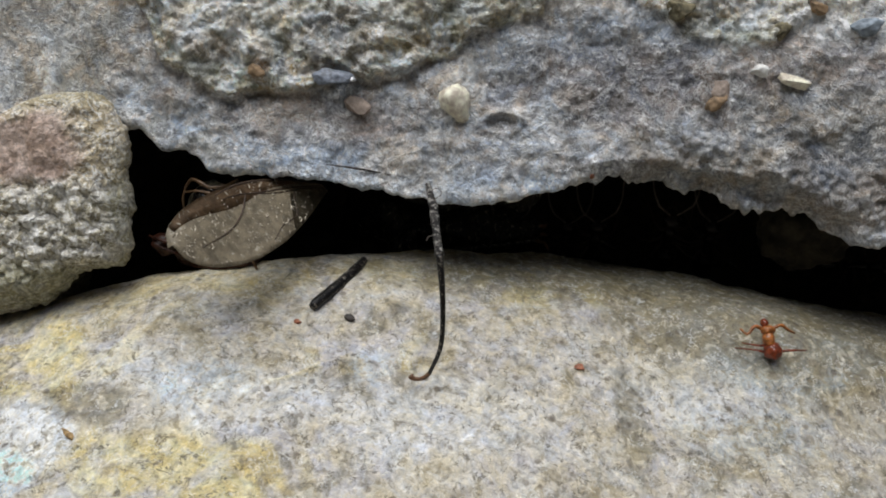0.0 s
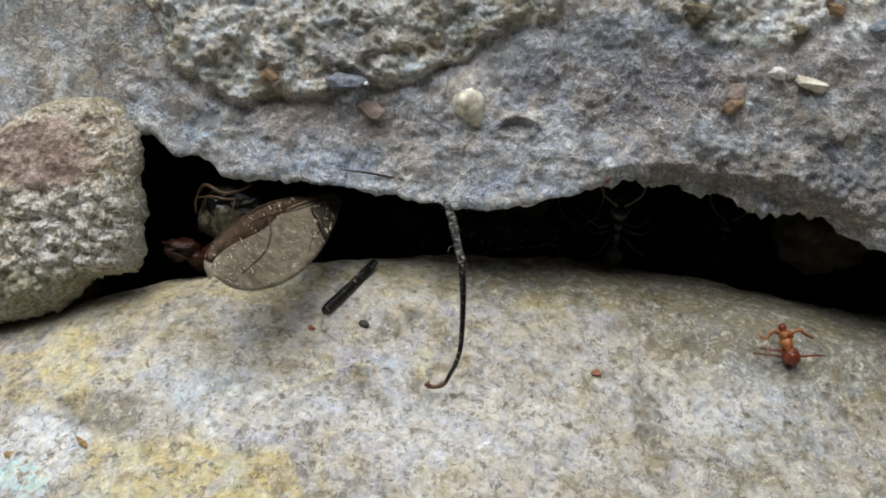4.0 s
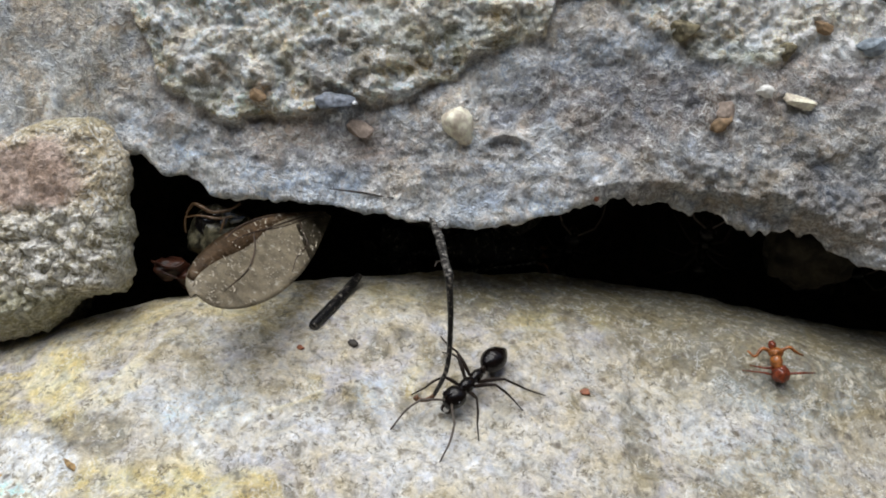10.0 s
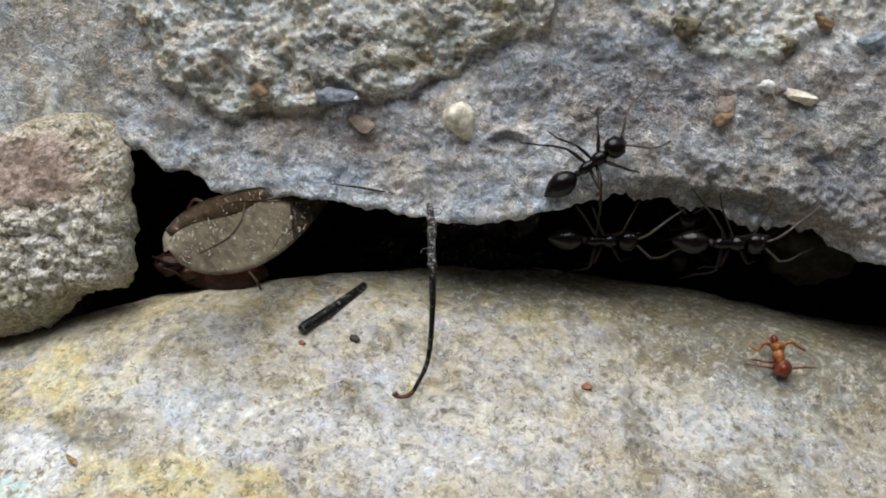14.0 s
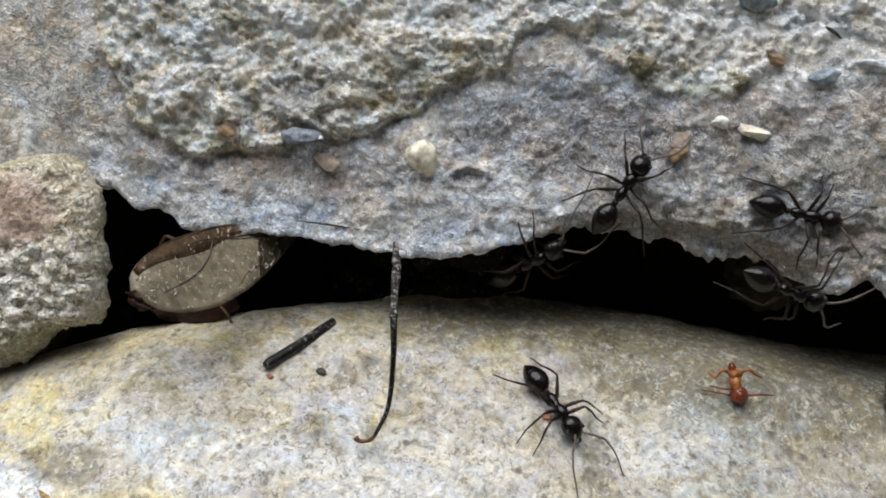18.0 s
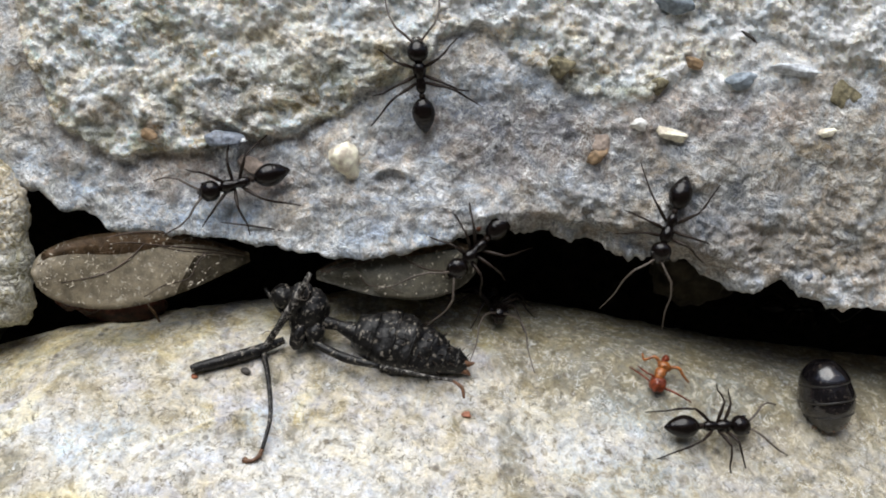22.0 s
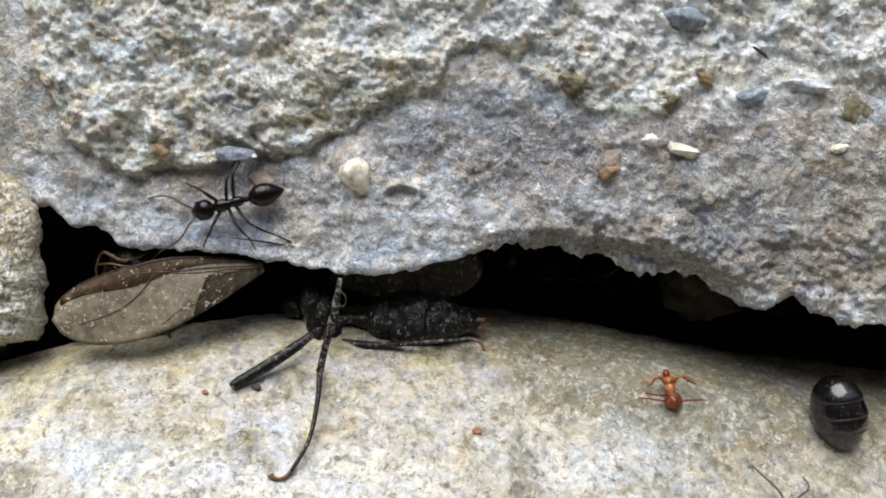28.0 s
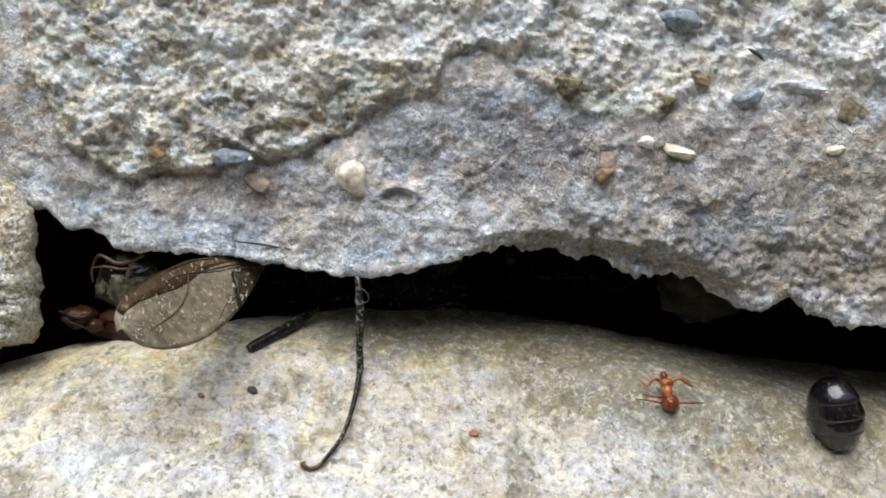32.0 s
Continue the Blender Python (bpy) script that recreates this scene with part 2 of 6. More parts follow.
def block_rock():
    m, n, l, p = nodes_of("block_rock")
    v = mm_space(n, l)
    pink, green, crust, dark = stains_and_shade(n, l)
    fine = tex_noise(n, l, v, 4.6, 3, 0.75, 0.4)
    mid = tex_noise(n, l, v, 0.9, 4, 0.6, 0.4)
    sep = n.new("ShaderNodeSeparateColor")
    l.new(tex_cells(n, l, v, 3.2, "Color"), sep.inputs[0])
    base = ramp(n, l, mid, [(0.3, (0.38, 0.305, 0.185)), (0.5, (0.56, 0.475, 0.325)), (0.7, (0.68, 0.61, 0.48))])
    bits = ramp(n, l, sep.outputs[0], [(0.0, (0.16, 0.15, 0.105)), (0.4, (0.52, 0.49, 0.38)), (0.75, (0.74, 0.73, 0.68)), (1.0, (0.85, 0.85, 0.83))])
    base = blend(n, l, crust, base, bits)
    pits = calc(n, l, "MULTIPLY", fibres(n, l, v, 1.5, 0.05, 1.0, 2.0), calc(n, l, "SUBTRACT", 1.0, pink))
    base = blend(n, l, calc(n, l, "MULTIPLY", pits, 0.10), base, (0.13, 0.115, 0.075))
    base = blend(n, l, calc(n, l, "MULTIPLY", fibres(n, l, v, 2.0, 0.06, 1.6), 0.85), base, (0.84, 0.83, 0.79))
    base = blend(n, l, calc(n, l, "MULTIPLY", pink, 0.85), base, ramp(n, l, mid, [(0.38, (0.33, 0.22, 0.17)), (0.62, (0.54, 0.41, 0.35))]))
    base = blend(n, l, green, base, (0.20, 0.195, 0.10))
    tone = ramp(n, l, fine, [(0.36, 0.30), (0.45, 0.8), (0.54, 1.12), (0.63, 1.8)])
    base = blend(n, l, 0.6, base, tone, "MULTIPLY")
    l.new(base, p.inputs["Base Color"])
    p.inputs["Roughness"].default_value = 0.85
    relief(n, l, p, calc(n, l, "SUBTRACT", fine, calc(n, l, "MULTIPLY", pits, 0.45)), 0.8, 0.17)
    return m


def plain(name, colour, rough=0.5, scale=6.0, vary=0.4, bump=0.3, size=0.05, coat=0.0, speck=0.0, speck_colour=(0.5, 0.47, 0.42), gloss=0.5):
    """A small thing's surface: mottled colour, fine relief, and dust where asked."""
    m, n, l, p = nodes_of(name)
    v = mm_space(n, l)
    f = tex_noise(n, l, v, scale, 4, 0.6)
    dim = tuple(c * (1 - vary) for c in colour)
    lit = tuple(min(1.0, c * (1 + vary)) for c in colour)
    base = ramp(n, l, f, [(0.38, dim), (0.62, lit)])
    if speck:
        d = ramp(n, l, tex_noise(n, l, v, scale * 1.9, 3, 0.7), [(0.62 - 0.1 * speck, 0.0), (0.7 - 0.1 * speck, 1.0)])
        base = blend(n, l, calc(n, l, "MULTIPLY", d, 0.8), base, speck_colour)
    l.new(base, p.inputs["Base Color"])
    p.inputs["Roughness"].default_value = rough
    p.inputs["Coat Weight"].default_value = coat
    p.inputs["Specular IOR Level"].default_value = gloss
    relief(n, l, p, f, bump, size)
    return m


def wing_film(name, colour, dusty):
    m, n, l, p = nodes_of(name)
    v = mm_space(n, l)
    f = tex_noise(n, l, v, 2.2, 5, 0.72)
    base = ramp(n, l, f, [(0.36, tuple(c * 0.62 for c in colour)), (0.5, colour), (0.64, tuple(c * 1.4 for c in colour))])
    d = ramp(n, l, tex_noise(n, l, v, 5.2, 4, 0.75, 0.6), [(0.585, 0.0), (0.65, dusty)])
    base = blend(n, l, d, base, (0.60, 0.55, 0.45))
    l.new(base, p.inputs["Base Color"])
    p.inputs["Roughness"].default_value = 0.5
    t = n.new("ShaderNodeBsdfTranslucent")
    l.new(base, t.inputs["Color"])
    mix = n.new("ShaderNodeMixShader")
    mix.inputs[0].default_value = 0.3
    l.new(p.outputs[0], mix.inputs[1])
    l.new(t.outputs[0], mix.inputs[2])
    l.new(mix.outputs[0], n["Material Output"].inputs["Surface"])
    relief(n, l, p, f, 0.5, 0.09)
    return m


UPPER, LOWER, BLOCK = upper_rock(), lower_rock(), block_rock()
# near-black colour of the backing added to darken the crack's depths
CRACK_DARK = plain("crack_backing_dark", (0.018, 0.015, 0.011), 0.95, 2.0, 0.5, 0.6, 0.3)
EARTH = plain("dry_earth", (0.07, 0.058, 0.042), 0.95, 0.3, 0.4, 0.5, 2.0)
# far darker than the rock: the crack's shade is put into this colour
SHADED_STONE = plain("shaded_stone", (0.038, 0.031, 0.02), 0.95, 1.2, 0.5, 0.6, 0.3)
ANT_BLACK = plain("ant_black", (0.006, 0.004, 0.0035), 0.2, 9.0, 0.5, 0.25, 0.02, gloss=0.35)
ANT_BROWN = plain("ant_brown", (0.022, 0.014, 0.010), 0.45, 9.0, 0.4, 0.25, 0.02, gloss=0.25)
FEELER = plain("feeler_brown", (0.10, 0.08, 0.065), 0.5, 9.0, 0.3, 0.2, 0.02)
HUSK_BLACK = plain("husk_black", (0.005, 0.0045, 0.0045), 0.42, 2.6, 0.6, 0.8, 0.12, 0.0, 0.45, (0.26, 0.23, 0.19), 0.35)
HUSK_DUSTY = plain("husk_dusty", (0.018, 0.016, 0.015), 0.6, 3.2, 0.6, 0.8, 0.08, 0.0, 1.0, (0.34, 0.32, 0.29), 0.2)
TIP_BROWN = plain("tip_brown", (0.14, 0.065, 0.03), 0.5, 9.0, 0.4, 0.3, 0.03)
RED_HUSK = plain("red_husk", (0.16, 0.032, 0.011), 0.35, 8.0, 0.5, 0.4, 0.04, 0.2)
ORANGE_HUSK = plain("orange_husk", (0.30, 0.10, 0.022), 0.35, 8.0, 0.5, 0.4, 0.04, 0.2)
DARK_RED = plain("dark_red_husk", (0.040, 0.014, 0.008), 0.35, 2.5, 0.6, 0.4, 0.06, 0.0, gloss=0.25)
OLIVE_HUSK = plain("olive_husk", (0.085, 0.078, 0.048), 0.35, 2.2, 0.8, 0.8, 0.14, 0.2, 0.7, (0.22, 0.20, 0.13))
AMBER = plain("amber_rim", (0.13, 0.075, 0.036), 0.35, 6.0, 0.4, 0.3, 0.03)
SHINY = plain("shiny_black", (0.007, 0.006, 0.007), 0.16, 3.0, 0.4, 0.25, 0.06, 0.5, 0.3, (0.07, 0.055, 0.045), 0.5)
PLATE_RIM = plain("plate_rim", (0.014, 0.012, 0.011), 0.4, 5.0, 0.4, 0.3, 0.03)
CLEAR_SCALE = plain("glossy_scale", (0.07, 0.08, 0.10), 0.18, 4.0, 0.4, 0.3, 0.05, 0.6)
PALE_GRAIN = plain("pale_grain", (0.86, 0.745, 0.595), 0.6, 3.0, 0.3, 0.4, 0.08)
WHITE_CHIP = plain("white_chip", (0.88, 0.87, 0.83), 0.6, 5.0, 0.15, 0.4, 0.06)
OLIVE_GRAIN = plain("olive_grain", (0.19, 0.165, 0.10), 0.85, 4.0, 0.5, 0.6, 0.1)
STREAK = plain("pale_streak", (0.58, 0.61, 0.64), 0.7, 4.0, 0.35, 0.6, 0.1)
BLUE_CHIP = plain("blue_chip", (0.28, 0.33, 0.38), 0.7, 3.0, 0.4, 0.6, 0.1)
PINK_GRAIN = plain("pink_grain", (0.37, 0.295, 0.245), 0.8, 4.0, 0.3, 0.5, 0.08)
ORANGE_SPOT = plain("orange_lichen", (0.42, 0.28, 0.13), 0.9, 5.0, 0.4, 0.6, 0.06)
BROWN_GRAIN = plain("brown_grain", (0.27, 0.18, 0.10), 0.6, 3.0, 0.35, 0.5, 0.08)
RED_GRAIN = plain("red_grain", (0.30, 0.11, 0.055), 0.6, 5.0, 0.35, 0.5, 0.06)
DARK_CHIP = plain("dark_chip", (0.035, 0.028, 0.022), 0.6, 5.0, 0.4, 0.5, 0.06)
CLEAR_GRAIN = plain("glassy_grain", (0.55, 0.57, 0.60), 0.12, 4.0, 0.3, 0.2, 0.04, 0.5)
GREY_CHIP = plain("grey_chip", (0.19, 0.215, 0.26), 0.5, 4.0, 0.4, 0.6, 0.08)
WING = wing_film("wing_film", (0.255, 0.212, 0.142), 0.8)
WING_EDGE = wing_film("wing_edge_film", (0.235, 0.155, 0.088), 0.6)
WING_FOLD = wing_film("wing_fold_film", (0.17, 0.142, 0.095), 0.6)
# olive, darker copy of the wing film, with the crack's shade put in
WING_SHADED = wing_film("shaded_wing_film", (0.095, 0.085, 0.058), 0.5)
DUST = plain("pale_dust", (0.56, 0.49, 0.38), 0.7, 8.0, 0.2, 0.2, 0.02)
VEIN = plain("vein_brown", (0.060, 0.036, 0.022), 0.5, 6.0, 0.3, 0.2, 0.02)

# ---- stone shapes ----


def hash3(ix, iy, iz, seed):
    h = (ix * 374761393 + iy * 668265263 + iz * 2147483647 + seed * 974634777) & 0xFFFFFFFF
    h = ((h ^ (h >> 13)) * 1274126177) & 0xFFFFFFFF
    h = ((h ^ (h >> 16)) * 2246822519) & 0xFFFFFFFF
    return ((h ^ (h >> 15)) & 0xFFFFFF) / 16777215.0


def vnoise(x, y, z, seed=0):
    """Smooth value noise, -1 to 1, over arrays."""
    x, y, z = np.broadcast_arrays(np.asarray(x, float), np.asarray(y, float), np.asarray(z, float))
    fx, fy, fz = np.floor(x), np.floor(y), np.floor(z)
    ix, iy, iz = fx.astype(np.int64), fy.astype(np.int64), fz.astype(np.int64)
    u, v, w = x - fx, y - fy, z - fz
    u, v, w = (a * a * a * (a * (a * 6 - 15) + 10) for a in (u, v, w))
    out = 0
    for dx in (0, 1):
        for dy in (0, 1):
            for dz in (0, 1):
                k = (u if dx else 1 - u) * (v if dy else 1 - v) * (w if dz else 1 - w)
                out = out + k * hash3(ix + dx, iy + dy, iz + dz, seed)
    return out * 2 - 1


def fbm(x, y, z, octaves=4, seed=0, gain=0.5):
    out, amp, tot = 0, 1.0, 0.0
    for k in range(octaves):
        out = out + amp * vnoise(x, y, z, seed + k * 17)
        tot += amp
        amp *= gain
        x, y, z = x * 2.03 + 3.1, y * 2.03 + 1.7, z * 2.03 + 5.3
    return out / tot


def cells(x, y, seed=0):
    """Distance to the nearest scattered seed, in cell sizes."""
    fx, fy = np.floor(x), np.floor(y)
    ix, iy = fx.astype(np.int64), fy.astype(np.int64)
    best = np.full(np.shape(x), 9.0)
    for dx in (-1, 0, 1):
        for dy in (-1, 0, 1):
            px = fx + dx + hash3(ix + dx, iy + dy, 0, seed)
            py = fy + dy + hash3(ix + dx, iy + dy, 1, seed)
            best = np.minimum(best, np.hypot(px - x, py - y))
    return best


def step(a, b, x):
    t = np.clip((x - a) / (b - a), 0, 1)
    return t * t * (3 - 2 * t)


def blob(x, z, cx, cz, rx, rz, edge=0.35, seed=5):
    """A ragged patch, 1 inside and 0 outside."""
    d = np.hypot((x - cx) / rx, (z - cz) / rz) + 0.45 * fbm(x * 0.9, z * 0.9, 0, 4, seed)
    return 1 - step(1 - edge, 1 + edge, d)


LIP_X = [-40, -20, -13.2, -12.2, -11.4, -10.7, -9.7, -8.7, -7.4, -5.6, -3.9, -2.0, -0.8, 0.4, 1.4, 2.6, 3.8, 4.6, 5.7, 6.8, 7.9, 9.2, 10.8, 11.9, 12.8, 13.9, 15.1, 16.3, 17.0, 18.0, 18.8, 19.9, 21.4, 24, 40]
LIP_Z = [-5, 3.5, 4.0, 4.1, 3.9, 3.25, 3.0, 2.3, 2.25, 1.95, 1.75, 1.5, 1.2, 0.95, 0.92, 1.2, 1.27, 1.5, 1.98, 2.3, 2.3, 2.0, 1.45, 1.05, 0.92, 0.92, 0.35, -0.55, -0.5, 0.1, -0.55, -1.2, -1.3, -1.8, -7]


def lip_z(x):
    return np.interp(x, LIP_X, LIP_Z) + 0.13 * vnoise(x * 1.3, 0.5, 0.5, 3) + 0.06 * vnoise(x * 2.3, 0.5, 0.5, 4) + 0.02 * vnoise(x * 7.0, 0.5, 0.5, 6)


CRUST_X = [-40, -17, -13, -12, -10.5, -9, -7.9, -6.5, -5, -3.4, -2.2, -0.6, 0.3, 1.2, 2.6, 4.1, 4.5, 5.4, 6.6, 8.0, 9.2, 10.4, 11.5, 13.2, 15, 17, 19, 21, 25, 40]
CRUST_Z = [16, 16, 15, 10, 6.2, 5.4, 4.8, 5.3, 5.3, 5.5, 6.0, 6.2, 6.4, 7.2, 8.0, 8.4, 9.6, 10.2, 9.8, 8.6, 7.6, 7.3, 7.0, 7.5, 8.4, 9.2, 9.0, 8.0, 7.0, 7]


def above_crust(x, z):
    """Height over the crust's ragged lower edge."""
    return z - np.interp(x, CRUST_X, CRUST_Z) - 0.55 * fbm(x * 0.8, z * 0.8, 0.0, 3, 11)


def crusty(x, z):
    """Where the lumpy crust covers the upper stone."""
    return step(-0.06 - 0.12 * step(3, 9, x), 0.14 + 0.30 * step(3, 9, x), above_crust(x, z))


def shelf_z(x):
    """Height of the broken edge above the lip, under which the face falls back."""
    return np.interp(x, [5.0, 6.2, 8.0, 9.5, 11.0, 12.5, 14.0, 15.5, 16.5], [1.6, 2.45, 2.75, 2.5, 2.35, 2.1, 1.7, 0.9, -0.4]) + 0.28 * fbm(x * 0.9, 0.3, 0.7, 3, 24)


def upper_front(x, z):
    """Depth of the upper stone's face, without its grain."""
    y = 0.40 + 0.16 * fbm(x * 0.16, z * 0.16, 0.0, 2, 21) + 0.20 * fbm(x * 0.55, z * 0.55, 0.0, 3, 22)
    y = y + 0.5 * step(-12.0, -15.0, x) - 0.42 * crusty(x, z) * step(-14, -10, x) * step(9.5, 5.0, x) - 0.22 * crusty(x, z) * step(5.0, 9.5, x)
    y = y + 0.25 * np.exp(-((x - 6.5) / 4.5) ** 2 - ((z - 6.2) / 1.6) ** 2) - 0.45 * step(13.0, 20.0, x) - 0.22 * step(2.4, 1.0, z) * step(-13.0, -8.0, x) * step(7.0, 4.0, x)
    y = y + 0.85 * step(-0.05, 0.75, shelf_z(x) - z) * step(5.0, 6.4, x) * step(16.6, 15.4, x)
    return y


TOP_X = [-40, -18, -13, -10, -6, 0, 5, 8, 11, 13.5, 16, 19, 23, 28, 40]
TOP_Z = [-4.0, -3.6, -2.3, -1.7, -1.2, -0.82, -1.02, -1.42, -1.9, -2.4, -3.0, -3.5, -4.1, -4.7, -5.5]


def lower_top(x):
    return np.interp(x, TOP_X, TOP_Z) + 0.05 * vnoise(x * 0.9, 0.5, 0.5, 31)


SLOPE_X = [-40, -14, -10, -4, 0, 2.6, 4.5, 8, 11, 14, 18, 40]
SLOPE_Y = [0.8, 1.5, 1.6, 3.2, 3.9, 4.3, 4.6, 4.9, 3.8, 3.3, 3.6, 4.0]
SLOPE_K = [1, 1, 1, 1, 1, 1, 1, 0.9, 0.6, 0.5, 0.5, 0.5]
BROW_X, BROW_Y, BROW_Q = [-40, -5, 0, 4, 8, 12, 40], [1.4, 1.5, 2.3, 3.0, 3.6, 4.2, 4.2], [0.6, 0.6, 0.65, 0.65, 0.65, 0.7, 0.7]


def crest_y(x):
    """Depth of the lower stone's crest line."""
    return np.interp(x, SLOPE_X, SLOPE_Y) + np.interp(x, BROW_X, BROW_Y) * (1 - np.exp(-2.3 / np.interp(x, BROW_X, BROW_Q))) - 1.36


def lower_front(x, z):
    """Depth of the lower stone's slope at a height, without its grain."""
    q = np.clip(lower_top(x) - z, 0, 60)
    k = np.interp(x, SLOPE_X, SLOPE_K)
    fall = k * q + (1 - k) * np.clip(q - 4.0, 0, 60)
    y = crest_y(x) - np.minimum(fall, 14 + 0.25 * fall) - np.interp(x, BROW_X, BROW_Y) * (1 - np.exp(-q / np.interp(x, BROW_X, BROW_Q)))
    return y + 0.20 * fbm(x * 0.22, z * 0.22, 0.0, 3, 33) * np.clip(q, 0, 1)


# ---- end of stone shapes ----


# ---- builders ----
def part(name, bm, material, parent, label="", smooth=True):
    """Links a bmesh, drawn in millimetres, as one mesh object under a thing or a part."""
    me = bpy.data.meshes.new(name)
    bmesh.ops.scale(bm, vec=(MM, MM, MM), verts=bm.verts)
    bmesh.ops.recalc_face_normals(bm, faces=bm.faces)
    bm.to_mesh(me)
    bm.free()
    me.materials.append(material)
    if smooth:
        me.shade_smooth()
    ob = new(name, me)
    ob.parent = parent
    if label:
        ob["label"] = label
    return ob


def at(ob, x, y, z, rx=0, ry=0, rz=0):
    ob.matrix_basis = pose(x * MM, y * MM, z * MM, rx, ry, rz)
    return ob


def thing(name, label, category, group=""):
    return tagged(new(name), label, category, group)


def tube(bm, pts, radii, sides=8):
    """A tapered limb along a line of points."""
    pts = [Vector(p) for p in pts]
    rings = []
    side = Vector((0.31, 0.87, 0.4))
    for i, p in enumerate(pts):
        d = (pts[min(i + 1, len(pts) - 1)] - pts[max(i - 1, 0)]).normalized()
        u = d.cross(side).normalized()
        w = d.cross(u)
        r = radii[i] if isinstance(radii, (list, tuple)) else radii
        rings.append([bm.verts.new(p + r * (math.cos(a) * u + math.sin(a) * w)) for a in (2 * math.pi * k / sides for k in range(sides))])
    for a, b in zip(rings, rings[1:]):
        for k in range(sides):
            bm.faces.new((a[k], a[(k + 1) % sides], b[(k + 1) % sides], b[k]))
    bm.faces.new(rings[0][::-1])
    bm.faces.new(rings[-1])


def curve_pts(ctrl, n=8):
    """A smooth line through control points."""
    c = [Vector(p) for p in ctrl]
    c = [2 * c[0] - c[1]] + c + [2 * c[-1] - c[-2]]
    out = []
    for i in range(1, len(c) - 2):
        for k in range(n):
            t = k / n
            a, b, d, e = c[i - 1:i + 3]
            out.append(0.5 * (2 * b + (d - a) * t + (2 * a - 5 * b + 4 * d - e) * t * t + (3 * b - a - 3 * d + e) * t ** 3))
    return out + [c[-2]]


def taper(n, *stops):
    return [float(np.interp(i / (n - 1), np.linspace(0, 1, len(stops)), stops)) for i in range(n)]


def egg(bm, c, r, pinch=0.0, turn=None, rough=0.0, seed=0, u=16, v=10):
    """An egg-shaped lump: radii r about c, narrowed towards +x by pinch, uneven by rough."""
    m = bmesh.ops.create_uvsphere(bm, u_segments=u, v_segments=v, radius=1.0)
    for w in m["verts"]:
        p = w.co.copy()
        k = 1 - pinch * p.x
        q = Vector((p.x * r[0], p.y * r[1] * k, p.z * r[2] * k))
        if rough:
            q *= 1 + rough * noise.noise(p * 1.6 + Vector((seed, 3.1, 7.7))) + 0.5 * rough * noise.noise(p * 4.1 + Vector((seed, 1.1, 2.7)))
        w.co = (turn @ q if turn else q) + Vector(c)


def lathe(bm, profile, sides=18, squash=1.0, wave=0.0, seed=0):
    """A body of rings about the x axis: (x, radius) pairs."""
    rings = []
    for x, r in profile:
        ring = []
        for k in range(sides):
            a = 2 * math.pi * k / sides
            rr = r * (1 + wave * noise.noise(Vector((x * 1.3 + seed, math.cos(a) * 1.2, math.sin(a) * 1.2))))
            ring.append(bm.verts.new((x, rr * math.cos(a), squash * rr * math.sin(a))))
        rings.append(ring)
    for a, b in zip(rings, rings[1:]):
        for k in range(sides):
            bm.faces.new((a[k], a[(k + 1) % sides], b[(k + 1) % sides], b[k]))
    bm.faces.new(rings[0][::-1])
    bm.faces.new(rings[-1])


def sheet(name, X, Y, Z, material, wrap_rows=False, wrap_cols=False, weights=None, hues=None):
    """A stone's skin from rows and columns of places in millimetres."""
    r, c = X.shape
    me = bpy.data.meshes.new(name)
    co = np.stack([X, Y, Z], -1).reshape(-1, 3).astype(np.float32) * MM
    i = np.arange(r * c).reshape(r, c)
    if wrap_rows:
        i = np.vstack([i, i[:1]])
    if wrap_cols:
        i = np.hstack([i, i[:, :1]])
    q = np.stack([i[:-1, :-1], i[1:, :-1], i[1:, 1:], i[:-1, 1:]], -1).reshape(-1, 4)
    me.vertices.add(len(co))
    me.vertices.foreach_set("co", co.ravel())
    me.loops.add(q.size)
    me.loops.foreach_set("vertex_index", q.ravel().astype(np.int32))
    me.polygons.add(len(q))
    me.polygons.foreach_set("loop_start", np.arange(0, q.size, 4, dtype=np.int32))
    me.update(calc_edges=True)
    me.shade_smooth()
    for key, four in (("stains_and_shade", weights), ("hues", hues)):
        if four is not None:
            w = np.stack([np.broadcast_to(a, X.shape) for a in four], -1).reshape(-1, 4).astype(np.float32)
            a = me.attributes.new(key, "FLOAT_COLOR", "POINT")
            a.data.foreach_set("color", w.ravel())
    me.materials.append(material)
    return new(name, me)


# ---- the stones ----
XS = np.concatenate([np.linspace(-70, -20, 14)[:-1], np.arange(-20, -17.5, 0.15), np.arange(-17.5, 22.6, 0.06), np.arange(22.7, 26, 0.2), np.linspace(26.5, 70, 12)])


